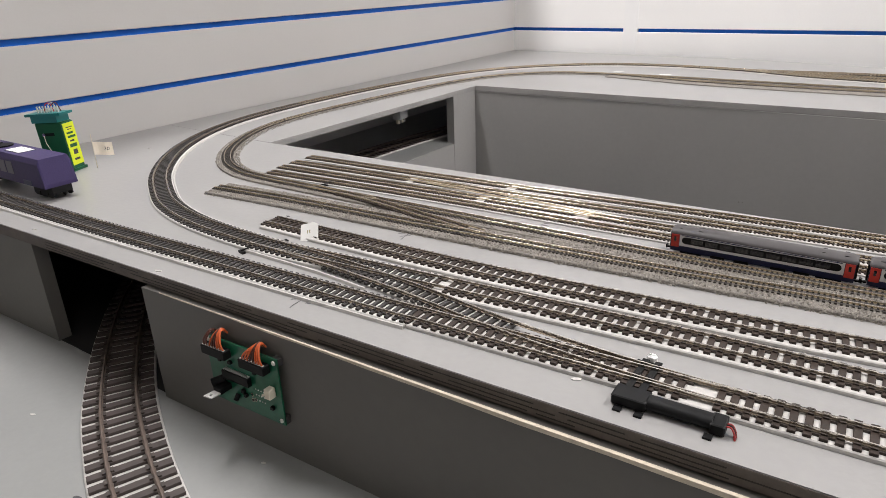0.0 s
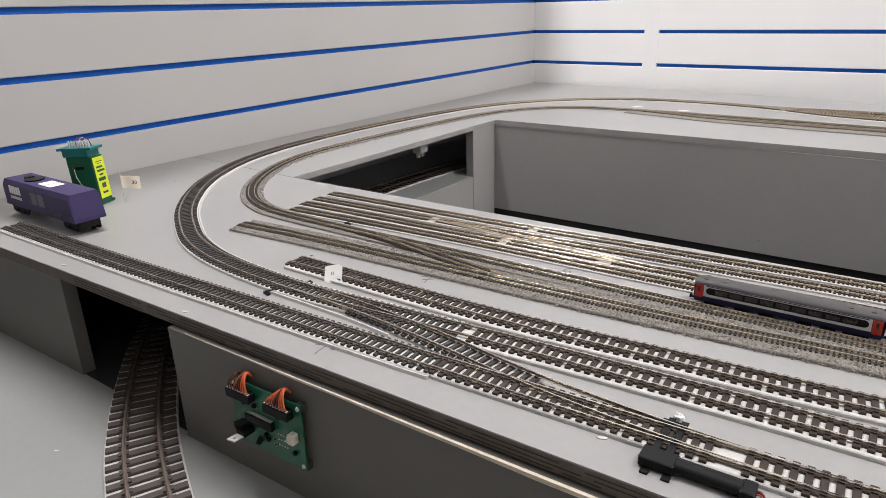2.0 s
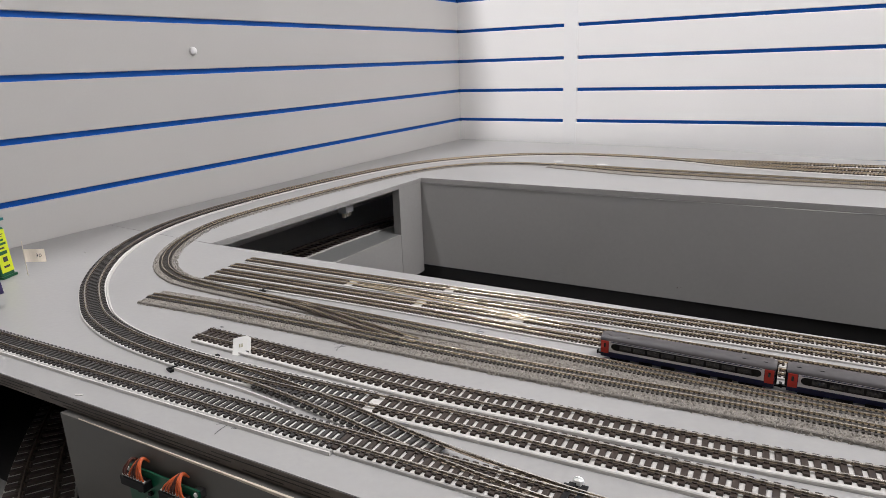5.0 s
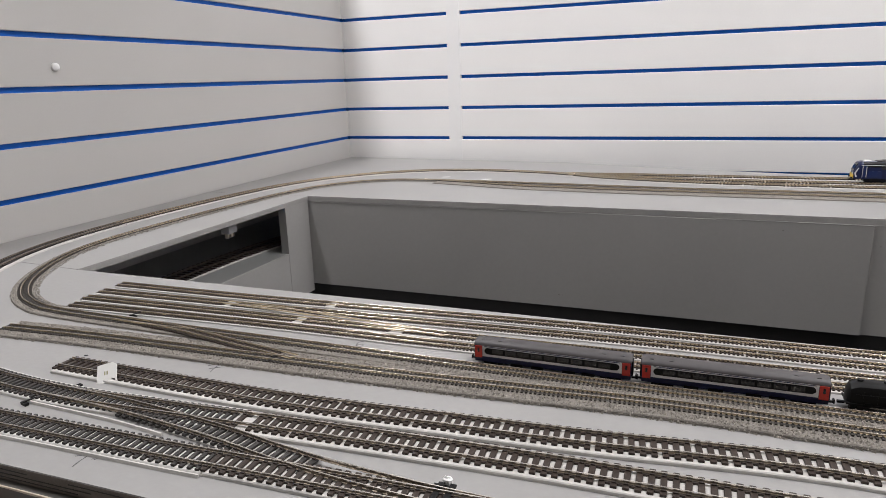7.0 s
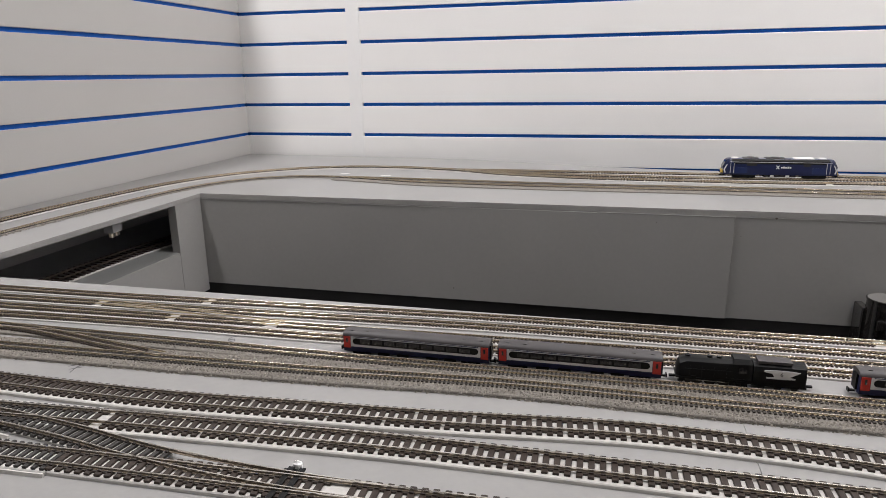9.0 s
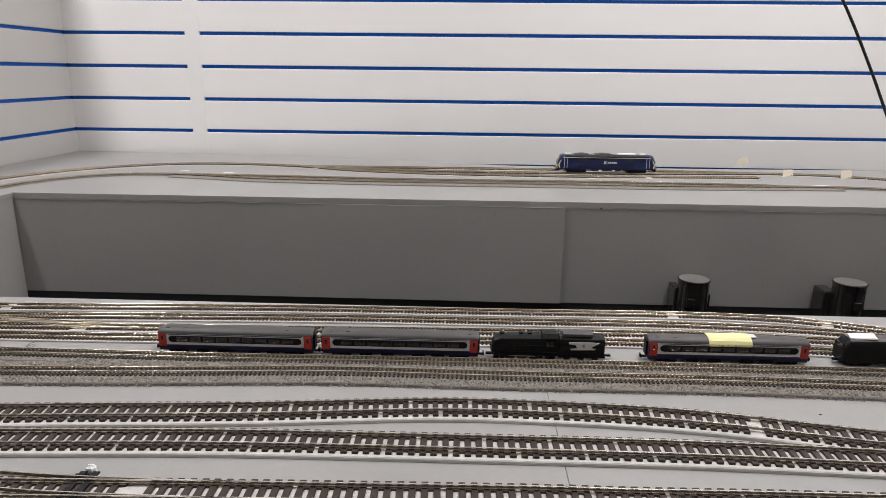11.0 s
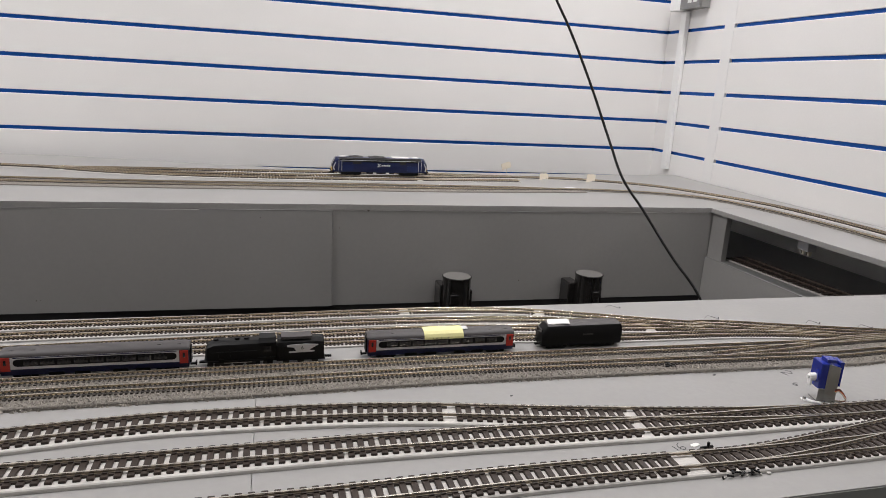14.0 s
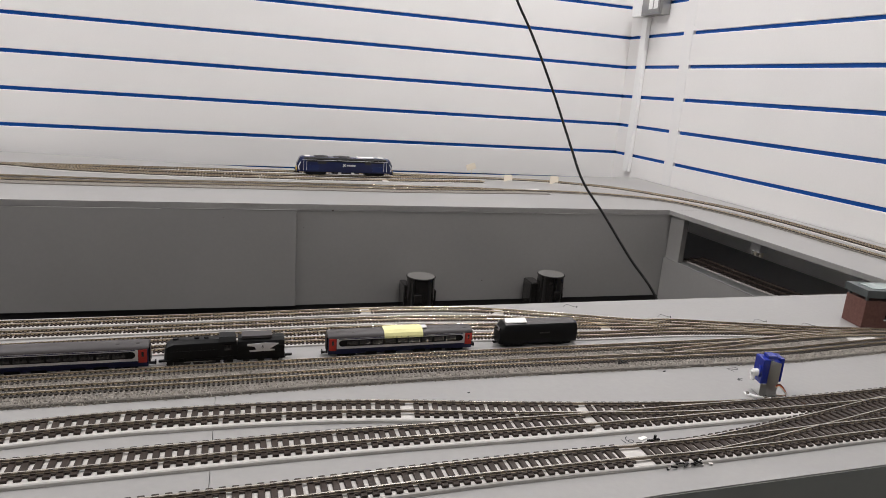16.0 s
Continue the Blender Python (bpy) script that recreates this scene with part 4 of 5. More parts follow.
for e in (-1, 1):
    cab = part("cab", loft([(e * (Lb - 0.0139), lsec(0.0172, 0.048)), (e * (Lb - 0.007), lsec(0.0170, 0.0465)), (e * (Lb - 0.0005), lsec(0.0158, 0.033)), (e * (Lb + 0.0015), lsec(0.0150, 0.026)), (e * (Lb + 0.001), lsec(0.0148, 0.020))]), LOCOBLUE, bl, smooth=True)
    part("nose_panel", Geo().box(*sorted((e * (Lb + 0.0005), e * (Lb + 0.0026))), -0.0142, 0.0142, 0.0105, 0.0195), YELLOW, cab, "yellow warning panel")
    x0, x1 = e * (Lb + 0.0010), e * (Lb - 0.0062)
    for s in (-1, 1):
        y0, y1 = s * 0.0006, s * 0.0125
        g = Geo().add([(x0, y0, 0.0268), (x0, y1, 0.0268), (x1, y1 * 0.86, 0.0425), (x1, y0, 0.0425), (x0 - e * 0.002, y0, 0.0262), (x0 - e * 0.002, y1, 0.0262), (x1 - e * 0.002, y1 * 0.86, 0.0419), (x1 - e * 0.002, y0, 0.0419)], [(0, 1, 2, 3), (7, 6, 5, 4), (0, 4, 5, 1), (1, 5, 6, 2), (2, 6, 7, 3), (3, 7, 4, 0)])
        w = part("windscreen", g, GLASS, cab, "dark windscreen")
        w.location.x += e * 0.0012
        part("headlight", Geo().tube([(e * (Lb + 0.0020), s * 0.0098, 0.0215), (e * (Lb + 0.0034), s * 0.0098, 0.0215)], 0.0014, 10), WHITE, cab)
        part("cab_door", Geo().box(*sorted((e * (Lb - 0.0215), e * (Lb - 0.0155))), *sorted((s * 0.0171, s * 0.0176)), 0.0135, 0.0385), LOCOLIGHT, bl, "lighter blue cab door")
        part("flank_panel", Geo().box(*sorted((e * (Lb - 0.052), e * (Lb - 0.0235))), *sorted((s * 0.0171, s * 0.01745)), 0.0125, 0.0265), LOCOLIGHT, bl, "lighter blue lower flank")
        part("chevron", Geo().prism([(e * (Lb - 0.0052), 0.0135), (e * (Lb - 0.0022), 0.0135), (e * (Lb + 0.0002), 0.0215), (e * (Lb - 0.0062), 0.0335), (e * (Lb - 0.0080), 0.0330), (e * (Lb - 0.0028), 0.0215)], *sorted((s * 0.0150, s * 0.0172)), "y"), SILVER, bl, "pale grey chevron")
        for xr in (0.0148, 0.0222):
            part("door_rail", Geo().tube([(e * (Lb - xr), s * 0.0181, 0.013), (e * (Lb - xr), s * 0.0181, 0.0365)], 0.00055, 6), SILVER, bl)
        part("buffer", Geo().tube([(e * (Lb + 0.001), s * 0.0115, 0.0115), (e * (Lb + 0.0055), s * 0.0115, 0.0115)], [0.0013, 0.0018], 10), BLACKP, bl)
    part("buffer_beam", Geo().box(*sorted((e * (Lb - 0.004), e * (Lb + 0.0014))), -0.0148, 0.0148, 0.0060, 0.0104), BLACKP, bl)
    part("coupling", Geo().box(*sorted((e * Lb, e * (Lb + 0.0075))), -0.003, 0.003, 0.0050, 0.0075), BLACKP, bl)
    bogie(bl, e * 0.076, 0.026, 0.0110, 0.0, 0.0105, 0.0165, 0.0066, 2)
for s in (-1, 1):
    part("fuel_tank", Geo().prism([(-0.034, 0.0045), (0.034, 0.0045), (0.038, 0.0105), (-0.038, 0.0105)], *sorted((s * 0.004, s * 0.0150)), "y"), BLACKP, bl)
    for i in range(6):
        part("sole_box", Geo().box(-0.030 + i * 0.0112, -0.022 + i * 0.0112, *sorted((s * 0.0150, s * 0.0157)), 0.0055, 0.0095), WHITE if i in (1, 4) else DARKM, bl)
    a, b = sorted((s * 0.0171, s * 0.0176))
    # plain white mark on the flank
    g = Geo()
    for q in (1, -1):
        g.prism([(-0.0085, 0.0275 + q * 0.0040), (-0.0062, 0.0275 + q * 0.0040), (0.0005, 0.0275 - q * 0.0040), (-0.0020, 0.0275 - q * 0.0040)], a, b, "y")
    part("flank_mark", g, WHITE, bl, "white cross-shaped mark")
    for i in range(5):
        part("flank_bar", Geo().box(0.0025 + i * 0.0047, 0.0060 + i * 0.0047, a, b, 0.0252, 0.0285 + 0.001 * (i % 2)), WHITE, bl)
    part("roof_line", Geo().tube([(-Lb + 0.012, s * 0.0166, 0.0388), (Lb - 0.012, s * 0.0166, 0.0388)], 0.0005, 6), SILVER, bl, "thin pale roof line")
    part("upper_side", Geo().prism([(s * 0.0171, 0.0350), (s * 0.0177, 0.0350), (s * 0.0160, 0.0418), (s * 0.0100, 0.0460), (s * 0.0098, 0.0445), (s * 0.0150, 0.0410)], -Lb + 0.016, Lb - 0.016, "x"), BLACKP, bl, "black upper side")
    part("side_grille", Geo().box(-0.072, -0.050, a, b, 0.030, 0.0385), DARKM, bl)
    part("side_grille", Geo().box(0.050, 0.066, a, b, 0.030, 0.0385), DARKM, bl)
for x0, x1, w, m_ in ((0.030, 0.074, 0.0098, WHITE), (0.086, 0.100, 0.0075, WHITE), (-0.104, -0.090, 0.0075, WHITE), (-0.030, 0.012, 0.0098, DARKM), (-0.080, -0.045, 0.0098, DARKM)):
    part("roof_panel", Geo().bevel_box(x0, x1, -w, w, 0.0455, 0.0486, 0.0008), m_, bl, "white roof panel" if m_ is WHITE else "dark roof grille")
for x in (-0.062, -0.010):
    part("roof_fan", Geo().tube([(x, 0, 0.0484), (x, 0, 0.0496)], 0.0085, 20), ROOF, bl)

# the purple printed engine beside the front track
pu = thing("printed_engine_shell", "matt purple printed engine shell on black bogies standing on the table", "engine shell", pose(0.200, -1.7445, TOP, 0, 0, 0.0))
Lp = 0.097
def psec(w, h, z=0.0165):
    return [(-w, z), (w, z), (w, h * 0.88), (w * 0.86, h), (-w * 0.86, h), (-w, h * 0.88)]
pb = part("body", loft([(-Lp + 0.004, psec(0.0195, 0.049)), (-Lp + 0.010, psec(0.0203, 0.0525)), (Lp - 0.006, psec(0.0203, 0.0525)), (Lp, psec(0.0203, 0.0215, 0.0168))]), PURPLE, pu)
for x0, x1 in ((-0.006, 0.010), (0.013, 0.029)):
    part("roof_paper", Geo().bevel_box(x0, x1, -0.0105, 0.0095, 0.0520, 0.0533, 0.0004), WHITE, pu, "white square on the roof")
    part("roof_frame", Geo().bevel_box(x0 - 0.0015, x1 + 0.0015, -0.0120, 0.0110, 0.0518, 0.0528, 0.0004), BLACKP, pu)
    part("side_window", Geo().box(x0 - 0.004, x1 - 0.004, -0.0208, -0.0202, 0.027, 0.043), LILAC, pu, "grey side window")
part("roof_fan", Geo().tube([(-0.036, 0, 0.0523), (-0.036, 0, 0.0543)], 0.0125, 24), BLACKP, pu)
part("roof_exhaust", Geo().box(-0.056, -0.047, -0.005, 0.005, 0.0520, 0.0555), BLACKP, pu)
part("side_plate", Geo().box(-0.072, -0.040, -0.0207, -0.0202, 0.027, 0.031), SILVER, pu, "pale lettering plate")
for i in range(5):
    part("plate_bar", Geo().box(-0.072 + i * 0.0066, -0.0670 + i * 0.0066, -0.0207, -0.0202, 0.034, 0.045), WHITE, pu)
part("skirt_panel", Geo().box(0.046, 0.066, -0.0209, -0.0202, 0.0170, 0.023), LOCOBLUE, pu)
for e in (-1, 1):
    bogie(pu, e * 0.072, 0.024, 0.0110, 0.0, 0.0164, 0.0165, 0.0058, 2)

# ---- things on the deck ----
gb = thing("relay_box", "upright green box with yellow label and teal plug on the table", "relay box", pose(0.155, -1.664, TOP, 0, 0, 24) @ Matrix.Diagonal((0.94, 0.94, 0.92, 1)))
tilt = pose(0, 0, 0, 0, -3, 0)
part("case", Geo().bevel_box(-0.026, 0.020, -0.013, 0.013, 0.003, 0.076, 0.0015, tilt), GREEN, gb)
part("base_plate", Geo().box(-0.026, 0.022, -0.0145, 0.0145, 0.0, 0.004), GREEN, gb)
lab = part("side_label", Geo().box(0.0200, 0.0208, -0.0115, 0.0115, 0.008, 0.073, tilt), LABELY, gb, "yellow printed label")
PRINT = ((0.0655, 0.0012, 0.75), (0.0625, 0.0010, 0.6), (0.0560, 0.0030, 0.85), (0.0500, 0.0034, 0.9), (0.0440, 0.0026, 0.5), (0.0355, 0.0052, 0.95), (0.0240, 0.0075, 0.45), (0.0150, 0.0032, 0.7))
for i, (z, hh, ww) in enumerate(PRINT):
    part("print_bar", Geo().box(0.0208, 0.0211, -0.0095 * ww + 0.0008 * (i % 2), 0.0095 * ww - 0.0012 * (i % 3), z, z + hh, tilt), GREEN if i in (2, 3, 5) else INK, lab)
part("slot", Geo().box(-0.016, 0.004, -0.0136, -0.0130, 0.056, 0.0605, tilt), BLACKP, gb)
part("screw", Geo().tube([tilt @ Vector((-0.013, -0.0130, 0.058)), tilt @ Vector((-0.013, -0.0150, 0.058))], 0.0026, 12), STEEL, gb)
plug = part("plug", Geo().box(-0.028, 0.016, -0.014, 0.012, 0.0762, 0.0865, tilt), TEAL, gb, "teal plug block")
part("plug_rim", Geo().box(-0.036, 0.024, -0.015, 0.013, 0.0865, 0.0902, tilt), TEAL, plug)
for i in range(8):
    part("pin", Geo().box(-0.022 + i * 0.0050, -0.0205 + i * 0.0050, -0.004, -0.002, 0.0902, 0.1000, tilt), PIN, plug)
for i, m_ in enumerate((RED, IVORY, BROWNW)):
    x = -0.014 + i * 0.006
    part("wire", Geo().tube(bend([tilt @ Vector(p) for p in ((x, 0.002, 0.0902), (x + 0.002, 0.004, 0.101), (x + 0.008, 0.006, 0.1025), (x + 0.013, 0.006, 0.0902))]), 0.0008, 6), m_, plug)
part("lead", Geo().tube([tilt @ Vector(p) for p in ((-0.013, -0.0150, 0.057), (-0.011, -0.0165, 0.045), (-0.006, -0.017, 0.034), (-0.002, -0.0155, 0.026))], 0.0005, 6), IVORY, gb)

fl = thing("marker_flag", "small cream paper flag numbered 30 on a pin in the table", "flag", pose(0.189, -1.640, TOP, 0, 0, 58))
part("pin", Geo().tube([(0, 0, 0), (0.0005, 0, 0.05)], 0.0006, 6), IVORY, fl)
g = Geo()
pts = [(i * 0.0032, 0.0010 * math.sin(i * 0.9)) for i in range(9)]
g = loft([(x, [(y, 0.0195 - x * 0.14), (y + 0.0003, 0.0195 - x * 0.14), (y + 0.0003, 0.0385 - x * 0.14), (y, 0.0385 - x * 0.14)]) for x, y in pts])
part("paper", g, CREAM, fl)
lettering("30", 0.0075, pose(0.0175, -0.0010, 0.0265, 90, 7, 0), INK, fl, "numeral")


def small_card(x, y, turn, lean, w=0.028, h=0.024, lift=0.0, label="small cream card standing on the table", material=CREAM, marks=0, roll=0):
    c = thing("marker_card", label, "card", pose(x, y, TOP + lift, lean, roll, turn), group="marker cards")
    part("card", Geo().prism([(-w / 2, 0), (w / 2, 0.0006), (w / 2 + 0.0005, h * 0.85), (w / 2 - 0.004, h), (-w / 2 + 0.001, h - 0.0006)], -0.0003, 0.0003, "y"), material, c)
    for i in range(marks):
        part("pencil_mark", Geo().box(-0.0022 + i * 0.0024, -0.0010 + i * 0.0024, -0.0005, -0.0003, h * 0.42, h * 0.60), PENCIL, c)
    return c


small_card(2.028, -0.296, 4, -4, w=0.030, h=0.019, lift=0.024, roll=-17, label="small cream card on a pin behind the rear track")
part("pin", Geo().tube([(-0.007, 0, -0.0235), (0, 0, 0.003)], 0.0006, 6), IVORY, bpy.data.objects["marker_card"])
small_card(2.127, -0.345, 4, -8, h=0.020)
small_card(2.264, -0.372, 0, -8)
small_card(0.676, -1.6985, 22, -38, w=0.020, h=0.019, lift=0.0006, roll=-13, label="white marker card leaning beside the track", material=WHITE, marks=2)

# point motor beside the front track
pm = thing("point_motor", "long black point motor lying beside the front track", "point motor", pose(1.0290, -1.7945, TOP, 0, 0, 1.0) @ Matrix.Diagonal((0.97, 0.95, 0.68, 1)))
part("gear_box", Geo().bevel_box(0.0, 0.0215, -0.0080, 0.0070, 0.002, 0.0110, 0.0008), BLACKP, pm)
part("barrel", Geo().tube([(0.0215, -0.0005, 0.0066), (0.059, -0.0005, 0.0066)], 0.0062, 20), BLACKP, pm, smooth=True)
part("end_cap", Geo().bevel_box(0.058, 0.0665, -0.0075, 0.0065, 0.001, 0.0105, 0.0008), BLACKP, pm)
for x in (0.003, 0.016, 0.056):
    part("mounting_tab", Geo().box(x, x + 0.005, -0.0135, -0.0085, 0.0, 0.0018), BLACKP, pm)
for x in (0.004, 0.0125):
    part("throw_bar", Geo().box(x, x + 0.0045, 0.0072, 0.046, 0.0070, 0.0086), BLACKP, pm)
for i, m_ in enumerate((REDW, BLACKP, REDW)):
    part("wire", Geo().tube(bend([(0.0660, -0.003 + i * 0.0016, 0.0078), (0.0690, -0.003 + i * 0.0016, 0.0080), (0.0712, -0.0045 + i * 0.0016, 0.0050), (0.0722, -0.0065 + i * 0.0016, 0.0006)]), 0.0007, 6), m_, pm)
cp = thing("point_clip", "small clear plastic clip beside a black point lever", "clip", pose(1.037, -1.7475, TOP) @ Matrix.Scale(0.85, 4))
part("clip", Geo().bevel_box(-0.004, 0.004, -0.003, 0.003, 0.0, 0.010, 0.002), PVC, cp)
part("lever", Geo().box(-0.010, 0.006, -0.0055, -0.0035, 0.0, 0.0045), BLACKP, cp)
lv = thing("point_lever", "small black point lever beside the track joint", "point lever", pose(0.640, -1.7535, TOP, 0, 0, -14) @ Matrix.Diagonal((0.6, 0.9, 0.6, 1)))
part("lever", Geo().box(-0.007, 0.007, -0.002, 0.002, 0.0, 0.004), BLACKP, lv)
part("tie_bar", Geo().box(-0.0015, 0.0015, -0.001, 0.024, 0.0045, 0.0060), BLACKP, lv)
BLOBS = [(0.778, -1.6165, 4), (0.800, -1.6160, 4), (0.560, -1.5530, 0), (1.735, -1.6050, 2)]
lv2 = copy_thing(lv, pose(0.655, -1.7095, TOP, 0, 0, 166) @ Matrix.Diagonal((0.6, 0.7, 0.6, 1)))
for bx_, by_, turn in BLOBS:
    copy_thing(lv, pose(bx_, by_, TOP + 0.0025, 0, 0, turn) @ Matrix.Diagonal((1.3, 0.5, 0.7, 1)))
pl = thing("point_blade_bundle", "ragged dark wire ends and white crumbs at the track's edge", "point lever", pose(1.663, -1.7730, TOP, 0, 0, 0))
rnd = random.Random(9)
for i in range(30):
    a = rnd.triangular(0.0, 0.040, 0.022)
    ln, th_ = rnd.uniform(0.0012, 0.0036), rnd.uniform(0.0003, 0.0007)
    part("wire_end", Geo().box(-ln, ln, -th_, th_, 0.0, 2 * th_, pose(a, rnd.uniform(-0.0045, 0.0035), 0.0004 + rnd.uniform(0, 0.0026), 0, rnd.uniform(-25, 25), rnd.uniform(-80, 80))), BLACKP, pl)
for i in range(14):
    q = rnd.uniform(0.0006, 0.0016)
    part("crumb", Geo().prism([(q * math.cos(k * 1.26) * rnd.uniform(0.6, 1.3), q * math.sin(k * 1.26)) for k in range(5)], 0.0, q * 0.8, m=pose(rnd.uniform(0.002, 0.042), rnd.uniform(-0.0045, 0.001), 0.0001)), FOAM, pl)
rb = thing("point_rod", "small black point rod beside the rail", "point lever", pose(1.677, -1.7425, TOP, 0, 0, 4))
part("rod", Geo().box(-0.0055, 0.0055, -0.0008, 0.0008, 0.0002, 0.0040), BLACKP, rb)
part("peg", Geo().tube([(0.0012, 0, 0.0038), (0.0012, 0, 0.0072)], 0.0011, 8), BLACKP, rb)

sv = thing("micro_servo", "small blue servo in a steel bracket with white horn", "servo", pose(1.8425, -1.678, TOP, 0, 0, -16) @ Matrix.Diagonal((0.78, 0.78, 0.97, 1)))
br = part("bracket", Geo().prism([(-0.0045, 0.0), (0.0085, 0.0), (0.0085, 0.0345), (-0.0045, 0.0370)], -0.0125, -0.0115, "y"), BRUSH, sv)
part("bracket_side", Geo().box(-0.0115, -0.003, -0.0118, -0.0110, 0.0, 0.0125), BRUSH, br)
part("bracket_foot", Geo().box(-0.0115, 0.0065, -0.0115, 0.006, 0.0, 0.0009), BRUSH, br)
part("servo_body", Geo().bevel_box(-0.0125, -0.0032, -0.0112, 0.009, 0.0128, 0.0372, 0.0006), SERVO, sv, "translucent blue servo case")
part("servo_lug", Geo().box(0.0088, 0.0135, -0.0085, 0.0085, 0.0150, 0.0385), SERVO, sv)
part("gear_case", Geo().tube([(-0.0124, -0.005, 0.0235), (-0.0150, -0.005, 0.0235)], 0.0062, 18), SERVO, sv, smooth=True)
part("servo_web", Geo().box(-0.0031, 0.0087, -0.0110, 0.0085, 0.0128, 0.0355), SERVO, sv)
part("servo_cap", Geo().box(-0.006, 0.0045, -0.0085, 0.004, 0.0374, 0.0405), SERVO, sv)
hn = part("horn", Geo().tube([(-0.0125, -0.006, 0.0225), (-0.0215, -0.006, 0.0225)], [0.0040, 0.0034], 16), PVC, sv, "white servo horn")
part("horn_boss", Geo().tube([(-0.0205, -0.006, 0.0225), (-0.0235, -0.006, 0.0225)], 0.0020, 12), PVC, hn)
part("horn_arm", Geo().prism([(-0.0092, 0.0150), (-0.0034, 0.0150), (-0.0024, 0.0225), (-0.0096, 0.0225)], -0.0212, -0.0192, "x"), PVC, hn)
part("base_strip", Geo().prism([(-0.027, -0.0105), (-0.018, -0.0155), (-0.002, -0.0185), (0.010, -0.0180), (0.010, -0.0150), (-0.002, -0.0150), (-0.015, -0.0115), (-0.021, -0.006), (-0.026, -0.004)], 0.0, 0.0008), PVC, sv, "white plastic strip")
for x, y in ((-0.0235, -0.0085), (-0.0055, -0.0160), (0.0045, -0.0163)):
    sc = part("screw", Geo().tube([(x, y, 0.0008), (x, y, 0.0024)], [0.0022, 0.0015], 14), STEEL, sv)
    part("slot", Geo().box(x - 0.0014, x + 0.0014, y - 0.0003, y + 0.0003, 0.0023, 0.0026), BLACKP, sc)
for i, m_ in enumerate((BROWNW, ORANGE, IVORY)):
    part("wire", Geo().tube(bend([(0.0065, -0.0128, 0.0125 - i * 0.001), (0.0105, -0.0145, 0.0140 - i * 0.001), (0.0160, -0.0150 - i * 0.0006, 0.0095 - i * 0.001), (0.0205, -0.0130, 0.0035), (0.0165, -0.0105, 0.0012), (0.0085, -0.0090, 0.0012)]), 0.0008, 6), m_, sv)
part("bracket_lug", Geo().box(0.0012, 0.0085, -0.0135, -0.0124, 0.0, 0.0030), BRUSH, br)

bx = thing("model_signal_box", "small model brick building with a dark flat roof on the table", "model building", pose(2.151, -1.527, TOP, 0, 0, -12))
wl = part("wall", Geo().box(-0.026, 0.03, -0.018, 0.018, 0.0, 0.036), BRICK, bx, "red-brown brick wall")
part("roof", Geo().box(-0.029, 0.034, -0.021, 0.021, 0.0405, 0.050), SLATEG, bx, "slate grey roof slab")
part("roof_light", Geo().box(-0.018, 0.024, -0.013, 0.013, 0.0498, 0.0508), SKYL, bx, "pale glazed roof light")
for x in (-0.024, 0.026):
    for y in (-0.0155, 0.0155):
        part("corner_post", Geo().box(x - 0.0015, x + 0.0015, y - 0.0015, y + 0.0015, 0.036, 0.0406), SLATEG, bx)
win = part("window", Geo().box(0.004, 0.012, -0.0186, -0.0180, 0.012, 0.026), GLASS, bx)
part("sill", Geo().box(0.003, 0.013, -0.0195, -0.0180, 0.0105, 0.012), WHITE, win)

# ---- circuit board on the front panel ----
pc = thing("circuit_board", "green circuit board with orange wires screwed to the panel", "circuit board", pose(0.7285, front(0.7285) - 0.0062, 0.9345, 0, 0, 1.2) @ Matrix.Diagonal((0.88, 0.95, 0.97, 1)))
W2, H2 = 0.0485, 0.0325
part("board", Geo().box(-W2, W2, -0.0066, -0.0050, -H2, H2), PCB, pc)
for x in (-W2 + 0.004, W2 - 0.004):
    for z in (-H2 + 0.004, H2 - 0.004):
        part("spacer", Geo().box(x - 0.0035, x + 0.0045, -0.0050, 0.0, z - 0.0035, z + 0.0035), ROOF, pc)
        part("screw", Geo().tube([(x, -0.0066, z), (x, -0.0076, z), (x, -0.0082, z)], [0.0022, 0.0020, 0.0010], 12), PIN, pc, smooth=True)
for cx, cz in ((-0.030, 0.0225), (0.0225, 0.0225)):
    block = part("terminal_block", Geo().bevel_box(cx - 0.0165, cx + 0.0165, -0.0150, -0.0066, cz - 0.004, cz + 0.004, 0.0006), BLACKP, pc)
    for i in range(8):
        x = cx - 0.014 + i * 0.004
        part("contact", Geo().box(x - 0.0011, x + 0.0011, -0.0136, -0.0112, cz + 0.004, cz + 0.0046), PIN, block)
    for i in range(8):
        x = cx - 0.0135 + i * 0.0039
        lone = cx < 0 and i < 2
        xt = cx - 0.010 + i * 0.002 if lone else cx + 0.005 + (i - 3.5) * 0.0007
        hi = 0.0160 if lone else 0.0205 - 0.0004 * abs(i - 4)
        part("wire", Geo().tube(bend([(x, -0.0125, cz + 0.004), (x + (xt - x) * 0.25, -0.0128, cz + 0.009), (x + (xt - x) * 0.65, -0.0108, cz + hi * 0.78), (xt, -0.0068, cz + hi), (xt + 0.0005, -0.0036, cz + hi * 0.97), (xt + 0.001, -0.0012, cz + hi * 0.78)]), 0.00085, 8), BROWNW if lone or i in (3, 4) else ORANGE, pc, "orange insulated wire" if i == 2 else "", smooth=True)
chip = part("chip", Geo().box(-0.026, 0.010, -0.0115, -0.0072, -0.0035, 0.0045), BLACKP, pc, "black chip in a socket")
